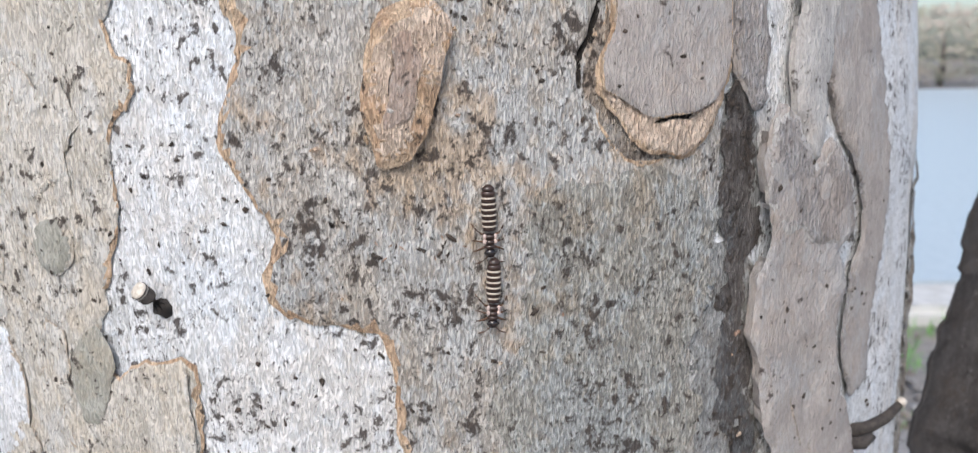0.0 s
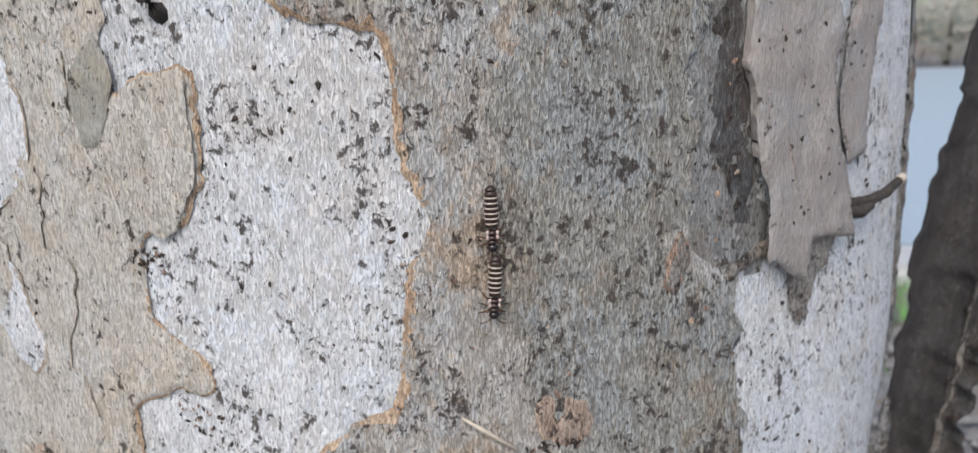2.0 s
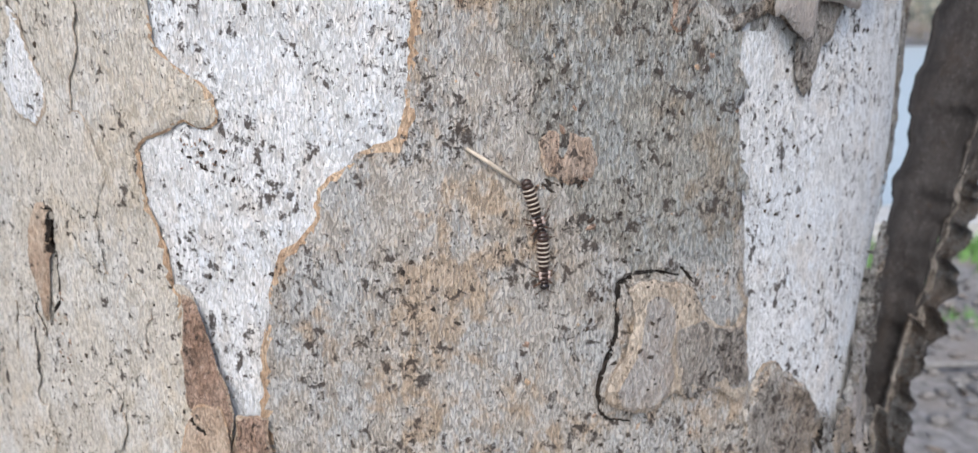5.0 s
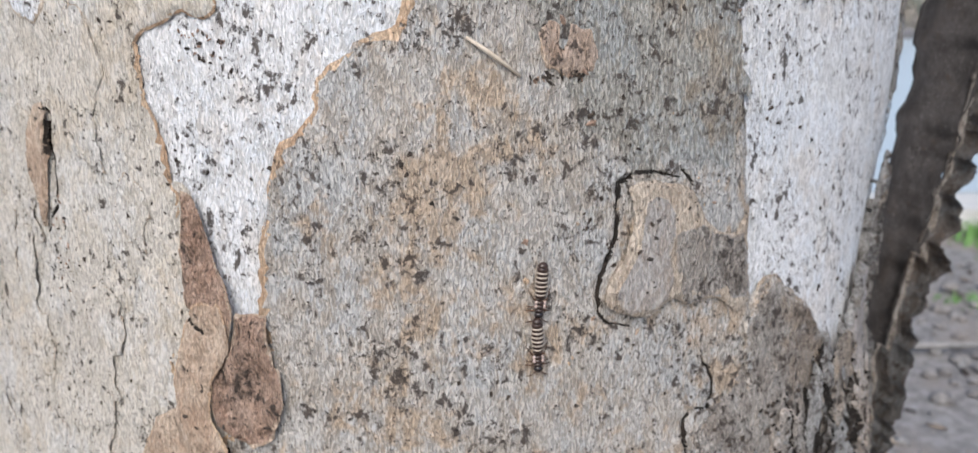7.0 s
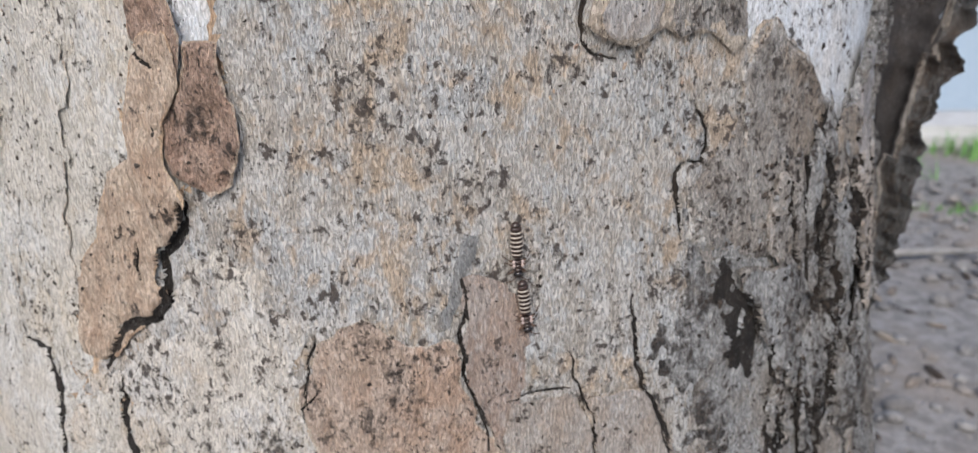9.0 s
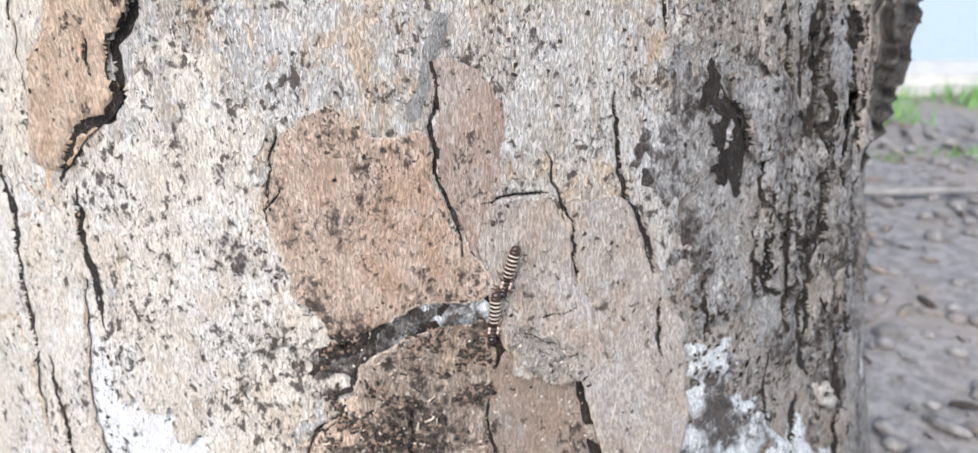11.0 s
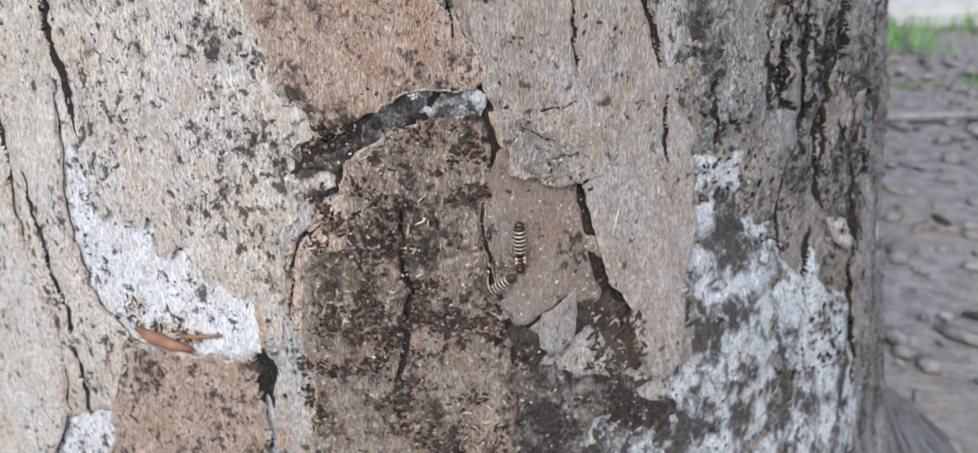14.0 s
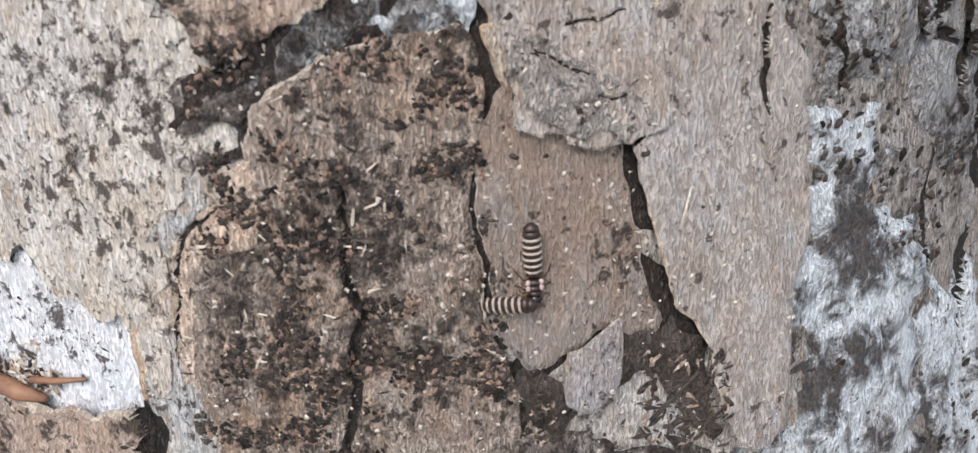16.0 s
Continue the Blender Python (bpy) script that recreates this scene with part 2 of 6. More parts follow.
LEAF = plain("dry_brown_leaf", (0.30, 0.16, 0.09), (0.20, 0.10, 0.06), 400.0, 0.55)
TWIG = plain("dark_twig", (0.03, 0.025, 0.023), (0.06, 0.05, 0.043), 900.0, 0.8)
SHELL = plain("dark_brown_cuticle", (0.026, 0.016, 0.013), (0.048, 0.026, 0.019), 2500.0, 0.28, 0.03, 0.5)
BAND = plain("cream_band_cuticle", (0.43, 0.375, 0.31), (0.32, 0.265, 0.21), 2500.0, 0.38, 0.03, 0.45)
HEAD = plain("black_glossy_cuticle", (0.008, 0.006, 0.006), (0.02, 0.012, 0.01), 2500.0, 0.16, 0.02, 0.6)
LEG = plain("brown_leg_cuticle", (0.07, 0.035, 0.022), (0.13, 0.07, 0.04), 2500.0, 0.35, 0.02, 0.4)
WING = plain("pale_wing_stub", (0.54, 0.43, 0.39), (0.42, 0.31, 0.27), 2500.0, 0.4, 0.03, 0.4)


def soil_material():
    n = Nodes("dark_soil", 0.95, 0.2)
    a, b = n.noise(6.0, 5.0, 0.6), n.noise(75.0, 6.0, 0.7)
    c = n.mix(n.ramp(b, 0.35, 0.68), (0.17, 0.16, 0.155), (0.32, 0.305, 0.295))
    c = n.mix(n.ramp(a, 0.45, 0.65, 0, 0.6), c, (0.28, 0.24, 0.21))
    c = n.mix(n.ramp(n.noise(160.0, 2.0), 0.66, 0.72, 0, 0.8), c, (0.33, 0.30, 0.27))
    n.bump(n.math("ADD", b, n.noise(240.0, 3.0)), 0.6, 0.006)
    return n.colour(c)


SOIL = soil_material()
# pale blue in the base colour stands in for sky reflected off the road
ASPHALT = plain("worn_asphalt_sky_tint", (0.38, 0.43, 0.455), (0.43, 0.475, 0.495), 40.0, 0.32, 0.3, 0.7)
KERB = plain("pale_concrete", (0.55, 0.54, 0.52), (0.45, 0.44, 0.42), 30.0, 0.85, 1.0)
GRASS = plain("grass_blade", (0.12, 0.27, 0.06), (0.20, 0.40, 0.11), 20.0, 0.5)
SHRUB = plain("shrub_leaf", (0.42, 0.36, 0.31), (0.34, 0.36, 0.27), 1.2, 0.7)
PEBBLE = plain("grey_pebble", (0.20, 0.19, 0.182), (0.31, 0.295, 0.28), 60.0, 0.8, 0.5)
DRY = plain("dry_ground_litter", (0.26, 0.22, 0.18), (0.14, 0.11, 0.09), 80.0, 0.8)

# ---------------------------------------------------------------- shape of the trunk
NOM = 147.0      # millimetres of girth per radian


def vnoise(x, y, seed=0):
    """Smooth value noise in -1..1 of two arrays."""
    xi, yi = np.floor(x).astype(np.int64), np.floor(y).astype(np.int64)
    fx, fy = x - xi, y - yi
    fx, fy = fx * fx * (3 - 2 * fx), fy * fy * (3 - 2 * fy)

    def h(a, b):
        k = (a * 374761393 + b * 668265263 + seed * 974634777) & 0x7FFFFFFF
        k = ((k ^ (k >> 13)) * 1274126177) & 0x7FFFFFFF
        return ((k ^ (k >> 16)) & 0xFFFF) / 32767.5 - 1
    return (h(xi, yi) * (1 - fx) + h(xi + 1, yi) * fx) * (1 - fy) + (h(xi, yi + 1) * (1 - fx) + h(xi + 1, yi + 1) * fx) * fy


def fbm(x, y, octaves=3, seed=0):
    total, amp = 0, 1.0
    for k in range(octaves):
        total, x, y, amp = total + amp * vnoise(x, y, seed + k), x * 2.03, y * 2.03, amp * 0.5
    return total


def smooth(a, b, v):
    v = np.clip((v - a) / (b - a), 0, 1)
    return v * v * (3 - 2 * v)


def girth(s, z):
    """Radius of the trunk in millimetres, with its swellings; s round the trunk, z above the ground."""
    q = (z - 338.8) / 100
    r = 147.4 - 7.3 * np.clip(q, -3.4, 1.6) - 2.0 * np.clip(q - 1.6, 0, 20) + 3.3 * np.clip(q, -3.4, 1.2) ** 2
    r = r + 0.9 * fbm(s / 45, z / 70, 2, 5)
    furrow = smooth(78, 100, s) * smooth(330, 285, z) * (s < 200)
    r = r + furrow * (1.6 * fbm(s / 9, z / 55, 3, 9) - 0.6)
    r = r - 7.0 * smooth(98, 150, s) * smooth(420, 260, s) * smooth(375, 300, z)      # flattened on one side to fit its outline in the camera's view
    return r


def on_trunk(s, z, h=0.0):
    """Metres in the world for places on the bark, h millimetres proud."""
    s, z = np.asarray(s, float), np.asarray(z, float)
    r = girth(s, z) + h
    a = s / NOM
    ax = -2.0 * np.clip((z - 338.8) / 100, -3.4, 4)
    return np.stack([ax + r * np.sin(a), -r * np.cos(a), z], -1) / 1000


def mesh_object(name, verts, faces, mats, index=None, parent=None, smooth_faces=True):
    me = bpy.data.meshes.new(name)
    me.from_pydata([tuple(v) for v in np.asarray(verts).tolist()], [], faces)
    for m in mats:
        me.materials.append(m)
    if index is not None:
        me.polygons.foreach_set("material_index", np.asarray(index, np.int32))
    me.polygons.foreach_set("use_smooth", np.full(len(me.polygons), smooth_faces))
    me.update()
    ob = new(name, me)
    if parent is not None:
        ob.parent = parent
    return ob


def part(name, bm, material, parent, label=""):
    me = bpy.data.meshes.new(name)
    bm.to_mesh(me)
    bm.free()
    for m in material if isinstance(material, (list, tuple)) else [material]:
        me.materials.append(m)
    me.polygons.foreach_set("use_smooth", np.ones(len(me.polygons), bool))
    ob = new(name, me)
    ob.parent = parent
    return tagged(ob, label)


# outlines of the bark sheets: millimetres round the trunk, millimetres above the ground
OUTLINE_CENTRAL = (
    [(-11.3, 490.6), (-11.9, 485.8), (-10.4, 479.2), (-14, 470.7), (-14.7, 465.4), (-7.1, 452.6), (-9.8, 446), (-9.2, 442.1), (-5.6, 439.2), (6.8, 437.9), (9, 435.1), (9.7, 418.8), (14.1, 410.3), (13, 403.7), (9.9, 400.7), (8.8, 387), (7.4, 380.2), (3.4, 375.9), (-7.3, 370.3), (-9, 361.3), (-15.6, 356.2), (-17.8, 350.4)]
    + [(-19.1, 340.7), (-19, 347.4), (-22.8, 313.6), (-34.1, 295.5), (-54, 274.5), (-58.2, 259.7), (-69.1, 251.1), (-47.4, 257.3), (-49, 235.9), (-44.3, 230.3), (-44.5, 218.6), (-36.6, 220.6), (-30.2, 220.2), (-27.7, 212), (-24, 207.2), (-18.4, 209.8), (-15.7, 202.6), (-15.7, 165.8), (35.6, 158.3), (59.5, 173.8), (61.9, 226), (60.1, 243.9)]
    + [(62.4, 258.6), (61.2, 282.6), (62.7, 297.2), (73, 303.1), (75.4, 319.9), (71.9, 369.8), (70.1, 377.7), (69.3, 391.6), (72.8, 393.5), (60.4, 398.7), (59.7, 407.7), (60.9, 416.2), (59.3, 431.8), (60.1, 432.2), (63.7, 441.3), (64.7, 471.6), (64.1, 490.9)])
OUTLINE_LEFT = (
    [(-28.6, 491.2), (-31.1, 483), (-29.9, 479.5), (-27.2, 477.3), (-27.2, 474.7), (-28.7, 470.8), (-32, 468.8), (-32.9, 463.5), (-32.3, 458.8), (-34.1, 452), (-38.5, 439.2), (-40.9, 435.4), (-37.6, 428.9), (-33.4, 431.8), (-27.3, 433.3), (-24, 433.5), (-22, 432.2), (-21.7, 419.1), (-22.5, 414.6), (-27.3, 407.4), (-30.6, 404.8), (-34.5, 405.3)]
    + [(-37.2, 402.7), (-35.9, 399), (-35.4, 393.5), (-33.5, 389.2), (-25.4, 384.5), (-24.8, 380.9), (-26.4, 378.3), (-30.6, 378.7), (-37.2, 377.2), (-41.5, 373.4), (-40.9, 373.6), (-40, 361.5), (-37.8, 356.9), (-37.3, 349.8), (-35.1, 347.6), (-38.2, 339.1), (-39.5, 324.3), (-39.4, 314.7), (-40.7, 307.2), (-46.7, 302), (-51, 292.8), (-52.8, 284.4)]
    + [(-56.8, 272.4), (-56.9, 277.5), (-59.1, 265), (-63.6, 259.8), (-47, 261.7), (-49.5, 249.1), (-57.9, 231.9), (-56.6, 216.1), (-72.2, 169.3), (-294.6, -239.6), (-322.5, 116.6), (-326.2, 243.5), (-92.7, 456.2), (-70.5, 493.6)])
OUTLINE_LOBE = [(-36.1, 428.9), (-32.9, 431.2), (-27.5, 432.5), (-24.3, 432.8), (-23, 431.5), (-22.8, 419.1), (-23.6, 414.9), (-28, 408.1), (-31, 405.9), (-34, 406.6), (-35.9, 413.8), (-38.6, 419.9), (-39, 424)]
OUTLINE_GREENFLAKE = [(-39.5, 437.7), (-37.6, 434.8), (-36.6, 430.9), (-41.1, 420.4), (-44.5, 420.3), (-46.3, 424.9), (-46.3, 430.9), (-43.4, 434.8)]
OUTLINE_DISC = [(-49.2, 453.2), (-45.8, 455.2), (-42.6, 454.8), (-41.4, 451.7), (-42.5, 447.6), (-45.7, 444.8), (-49.3, 446), (-50.5, 449)]
OUTLINE_WHITEL1 = [(-73.6, 436.3), (-60.8, 434.1), (-58.9, 428.9), (-58.5, 421.5), (-60.6, 413.8), (-70.7, 408.6), (-85.6, 408.4)]
OUTLINE_WHITEL2 = [(-89.3, 400.4), (-72.5, 399.5), (-68, 397.1), (-62.6, 384.6), (-62.6, 380.3), (-66.1, 377.6), (-70.7, 379.5), (-75.5, 386.2), (-96.2, 386.1)]
OUTLINE_OVAL = [(9.7, 481.8), (11.2, 483.9), (13.8, 485.2), (17.7, 485.7), (19.0, 484.6), (20.5, 483.1), (21.0, 481.7), (20.4, 479.1), (19.9, 477.9), (19.0, 474.5), (18.6, 472.8), (17.6, 470.3), (16.7, 467.7), (15.4, 465.6), (14.3, 463.8), (12.9, 462.9), (11.0, 462.5), (9.3, 463.1), (9.0, 465.7), (8.2, 467.4), (7.5, 469.6), (7.5, 473.0), (7.9, 476.4), (8.6, 478.9), (9.5, 480.6)]
OUTLINE_OVALIN = [(12.6, 480.9), (14.4, 481.5), (15.4, 481.1), (15.9, 479.6), (16.7, 478.4), (16.8, 477.1), (15.9, 474.6), (15.5, 472.9), (15.1, 470.8), (14.1, 469.0), (12.7, 468.4), (11.1, 467.8), (10.5, 468.4), (10.7, 470.0), (11.6, 472.1), (11.9, 474.6), (12.6, 477.2), (12.5, 479.3)]
OUTLINE_TOPOUT = [(44.8, 490.5), (43.9, 484.5), (42.5, 481.1), (41.0, 478.5), (39.7, 475.9), (39.1, 473.3), (39.7, 471.0), (41.2, 468.8), (42.8, 466.5), (44.7, 464.1), (46.1, 462.0), (49.3, 461.3), (52.5, 461.0), (55.9, 461.6), (58.9, 462.4), (62.0, 465.6), (64.5, 471.7), (66.1, 477.3), (66.1, 491.1)]
OUTLINE_TOPIN = [(46.5, 490.6), (45.7, 484.6), (44.8, 480.9), (43.3, 478.0), (42.7, 475.8), (42.6, 473.3), (44.4, 472.4), (46.6, 471.0), (49.1, 469.1), (51.7, 468.3), (56.2, 468.8), (59.6, 469.6), (62.0, 471.0), (64.3, 474.3), (65.1, 477.3), (65.3, 491.1)]
OUTLINE_DUSKY = [(69.4, 466.1), (68.4, 460.6), (73.2, 469.9), (68.4, 474.6), (64.4, 473.5), (63.7, 441.3), (59, 431.8), (60.4, 416.2), (59.7, 407.7), (54.6, 402.7), (55.8, 394.8), (62.5, 391.6), (76, 394.2), (78.2, 403.3), (74.2, 422.8), (71.7, 441.6), (74, 456), (73.9, 466.3)]
OUTLINE_STRIP1 = [(66.4, 491.1), (66.1, 480.1), (67.1, 474.0), (69.0, 472.0), (70.1, 469.4), (71.3, 468.7), (73.5, 469.9), (75.0, 471.3), (74.4, 474.3), (75.3, 478.2), (74.5, 483.0), (75.2, 491.5)]
OUTLINE_STRIP2 = [(80.3, 491.7), (80.6, 483.0), (78.9, 477.2), (79.5, 471.2), (80.1, 467.1), (82.1, 464.4), (81.4, 462.4), (83.4, 459.4), (85.7, 460.5), (88.0, 464.1), (87.9, 469.8), (89.3, 475.0), (90.1, 480.1), (92.0, 484.2), (93.1, 492.4)]
OUTLINE_STRIP3 = [(74.1, 470.4), (73.2, 467.9), (72.7, 466.0), (71.5, 460.6), (73.0, 454.3), (74.2, 448.9), (72.9, 444.8), (70.7, 441.9), (70.4, 435.4), (69.7, 431.1), (71.9, 427.4), (72.2, 419.3), (74.0, 411.8), (75.2, 410.1), (76.3, 395.8), (77.9, 396.4), (82.1, 392.9), (87.3, 390.6), (87.4, 398.4), (93.1, 398.4), (102.9, 396.9), (100.8, 404.4), (98.2, 410.7), (94.3, 416.1), (92.3, 424.1), (92.3, 431.3), (94.8, 436.8), (91.9, 442.9), (95.6, 446.6), (95.2, 454.1), (90.2, 462.3), (88.4, 464.0), (83.8, 459.2), (81.6, 462.1), (79.8, 466.6), (76.7, 469.8)]
OUTLINE_STRIP4 = [(91.1, 492.1), (90, 476), (93.7, 465.2), (102.4, 453.1), (104.4, 444.4), (99.8, 437.8), (98.1, 421.9), (103.1, 410), (111.6, 412.8), (111.1, 426.5), (115.4, 447.7), (113, 469.9), (107.8, 493.2)]
OUTLINE_SCAR = [(30.4, 376.4), (31.7, 377.9), (34.9, 378.2), (38.2, 377.3), (40.5, 375.8), (41.2, 371.7), (39.9, 369.1), (37.1, 368.2), (33.7, 368.6), (31.0, 369.8), (30.3, 372.9)]
OUTLINE_RECT = [(45.6, 348.6), (47.9, 350.1), (52.0, 350.0), (55.3, 349.0), (58.7, 347.6), (61.1, 343.8), (62.3, 341.3), (65.3, 338.7), (69.2, 337.9), (71.5, 341.0), (72.5, 342.7), (73.4, 323.5), (70.6, 321.3), (65.8, 324.8), (61.3, 325.8), (58.5, 324.7), (55.7, 326.9), (53.0, 325.5), (50.4, 323.9), (45.3, 324.9), (42.8, 326.1), (41.5, 328.1), (42.2, 331.7), (43.4, 333.3), (45.2, 336.1), (46.2, 339.5), (46.9, 343.0), (46.7, 346.2)]
OUTLINE_RECTIN = [(48.9, 346.3), (51.4, 347.1), (54.0, 345.9), (55.4, 343.4), (55.6, 339.8), (54.6, 336.3), (55.1, 330.2), (53.8, 326.9), (50.4, 324.9), (45.5, 325.6), (43.8, 326.9), (43.1, 329.2), (44.9, 332.6), (47.3, 337.1), (48.4, 340.5), (48.8, 344.0)]
OUTLINE_SLIVER = [(-72, 358.5), (-69.1, 362.2), (-65.4, 362.9), (-65.3, 355.5), (-67.4, 345.4), (-70.5, 336.9), (-71.8, 344.7), (-74.2, 349.5)]
OUTLINE_FLAKEA = [(-35.0, 348.5), (-33.1, 348.0), (-31.5, 345.3), (-30.5, 343.1), (-29.6, 339.2), (-28.6, 335.8), (-27.1, 332.4), (-25.7, 327.9), (-26.1, 323.1), (-27.0, 320.0), (-28.8, 319.2), (-30.4, 322.6), (-32.2, 324.2), (-34.7, 326.0), (-36.0, 326.8), (-35.6, 334.0), (-36.0, 337.5), (-35.5, 343.3)]
OUTLINE_FLAKEB = [(-25.7, 326.5), (-22.6, 326.9), (-19.7, 326.6), (-19.2, 323.7), (-18.9, 320.2), (-18.4, 316.7), (-17.6, 316.2), (-17.1, 312.2), (-17.1, 309.6), (-18.3, 305.4), (-19.7, 302.2), (-21.6, 301.2), (-24.1, 300.4), (-26.3, 301.7), (-29.2, 302.3), (-31.1, 304.1), (-31.9, 307.3), (-31.9, 310.7), (-30.5, 314.1), (-27.4, 318.6), (-26.1, 322.1)]
OUTLINE_FLAKEC = [(-26.3, 323.1), (-27.8, 318.1), (-31.0, 313.9), (-32.2, 309.7), (-32.3, 305.4), (-29.7, 301.4), (-28.3, 299.2), (-31.6, 294.3), (-33.4, 291.3), (-36.4, 289.9), (-38.2, 281.9), (-35.1, 281.6), (-36.3, 278.5), (-40.5, 274.1), (-44.1, 272.6), (-46.5, 269.7), (-49.3, 266.5), (-52.6, 264.7), (-56.2, 265.3), (-57.8, 267.9), (-55.8, 279.7), (-53.0, 286.3), (-50.0, 289.1), (-48.1, 295.2), (-45.4, 300.1), (-43.9, 303.1), (-41.6, 304.3), (-38.7, 306.1), (-38.7, 311.5), (-37.3, 317.9), (-35.3, 324.0), (-33.6, 327.0), (-28.1, 327.9)]
OUTLINE_BROWN = [(-6.6, 274.3), (-3.2, 276.8), (1.1, 278.6), (5.0, 275.6), (9.0, 273.1), (14.2, 273.3), (16.8, 272.5), (16.9, 265.3), (19.2, 257.6), (21.2, 252.3), (22.1, 253.1), (24.3, 249.2), (24.5, 244.8), (22.9, 243.0), (18.4, 243.7), (13.4, 243.2), (9.3, 241.2), (6.6, 239.7), (4.5, 238.1), (1.9, 236.8), (-1.0, 238.0), (-3.5, 242.4), (-6.2, 245.2), (-7.7, 248.9), (-9.0, 254.2), (-10.7, 260.3), (-9.5, 264.3)]
OUTLINE_MID = [(18.4, 285.3), (21.0, 286.0), (25.1, 284.4), (28.5, 279.8), (28.8, 271.8), (27.4, 263.7), (26.3, 252.8), (24.2, 248.3), (22.0, 253.1), (19.7, 258.8), (18.0, 265.9), (17.4, 273.0), (17.9, 279.7)]
OUTLINE_Q1 = [(25.6, 258.9), (29.5, 260.4), (36.1, 260.2), (37.8, 258.0), (39.3, 253.7), (39.8, 248.2), (40.6, 243.1), (43.3, 240.0), (42.7, 239.9), (43.0, 235.9), (43.5, 232.5), (44.0, 229.0), (43.7, 227.3), (42.2, 227.1), (40.4, 226.6), (39.6, 225.5), (38.0, 225.9), (36.7, 225.5), (35.4, 226.1), (34.4, 226.7), (33.8, 227.6), (32.8, 227.6), (31.5, 227.2), (30.2, 227.7), (29.7, 229.1), (29.2, 231.1), (28.2, 233.7), (27.7, 235.2), (27.9, 237.4), (28.6, 239.6), (27.1, 245.7), (26.3, 248.5), (24.8, 251.8), (24.7, 257.0)]
OUTLINE_Q2 = [(38.8, 259.0), (47.6, 259.5), (52.1, 256.3), (51.7, 257.8), (54.1, 251.0), (56.0, 244.0), (58.0, 236.6), (61.4, 231.2), (61.9, 231.2), (60.8, 227.7), (61.6, 223.8), (60.8, 217.8), (61.5, 213.6), (60.0, 208.2), (59.2, 201.6), (58.7, 196.4), (58.3, 191.1), (57.4, 185.8), (55.6, 183.1), (53.4, 183.0), (51.5, 184.6), (50.3, 188.7), (49.5, 193.5), (48.7, 197.2), (49.3, 198.4), (47.9, 200.7), (47.0, 202.6), (45.3, 203.8), (44.3, 205.6), (43.8, 208.3), (43.3, 211.5), (43.1, 215.4), (42.2, 218.6), (41.4, 222.1), (41.0, 224.6), (41.8, 225.4), (44.7, 226.4), (44.6, 229.0), (44.1, 232.5), (43.7, 235.9), (43.6, 239.8), (44.4, 239.8), (41.7, 243.0), (40.7, 248.1), (40.3, 253.6), (38.6, 258.5)]
OUTLINE_Q3 = [(25.2, 227.8), (26.0, 228.2), (27.3, 231.2), (28.1, 232.2), (29.2, 230.1), (30.2, 227.9), (31.2, 227.1), (33.5, 227.6), (34.7, 226.4), (37.3, 225.6), (39.5, 225.2), (39.3, 222.3), (39.9, 219.4), (40.4, 216.3), (40.8, 211.9), (41.1, 207.9), (42.0, 205.2), (43.1, 203.1), (42.6, 201.1), (39.0, 201.2), (38.5, 203.3), (36.3, 203.3), (33.8, 200.9), (32.0, 200.0), (29.8, 198.4), (27.9, 198.0), (27.3, 199.7), (26.4, 202.3), (25.5, 204.0), (25.2, 207.4), (25.6, 211.2), (25.1, 214.2), (24.5, 218.0), (24.8, 221.7), (25.3, 225.8)]
OUTLINE_Q4 = (
    [(2.7, 231.6), (4.4, 232.2), (6.3, 233.2), (8.4, 235.0), (11.0, 236.2), (14.2, 237.3), (16.7, 238.1), (19.2, 238.6), (21.6, 238.4), (23.2, 239.0), (24.3, 237.6), (25.0, 236.0), (25.1, 234.0), (25.5, 231.4), (24.9, 228.0), (23.8, 225.3), (23.3, 221.8), (23.2, 218.9), (23.6, 216.6), (23.7, 213.7), (24.1, 211.4), (23.8, 208.3), (24.1, 204.9)]
    + [(24.8, 202.0), (25.7, 199.8), (26.5, 197.3), (26.4, 194.2), (26.6, 189.0), (27.4, 181.0), (24.6, 167.9), (24.7, 159.0), (7.4, 157.9), (-8.3, 157.7), (-8.0, 175.1), (-5.8, 190.6), (-7.4, 195.8), (-8.1, 200.0), (-7.9, 203.7), (-7.0, 208.2), (-6.7, 212.1), (-6.1, 214.8), (-4.6, 217.3), (-2.7, 218.8), (-0.2, 219.6), (1.0, 222.5), (1.2, 225.1), (2.0, 228.0)])
OUTLINE_LEDGE = [(-42.2, 191.9), (-23.6, 192.1), (-16.3, 193), (-14.8, 189.5), (-16.4, 182.8), (-17.4, 159.7), (-55.2, 149.6), (-46.1, 180.4)]
OUTLINE_FLAKEG = [(32.4, 200.5), (34.1, 201.1), (36.3, 202.8), (38.4, 204.6), (38.5, 200.9), (38.1, 195.9), (36.7, 194.0), (35.1, 192.0), (33.7, 192.1), (32.0, 193.4), (31.8, 196.0), (32.1, 198.5)]
OUTLINE_MOULD = [(62.3, 226), (75.6, 221.9), (78, 202.7), (96, 196.1), (111.5, 174.3), (116.1, 150.1), (117.5, 108.4), (26.2, 155.8), (27, 181.6), (32.3, 186.3), (43.9, 185.4), (53.7, 180), (59.1, 182.7), (61.2, 204.4)]
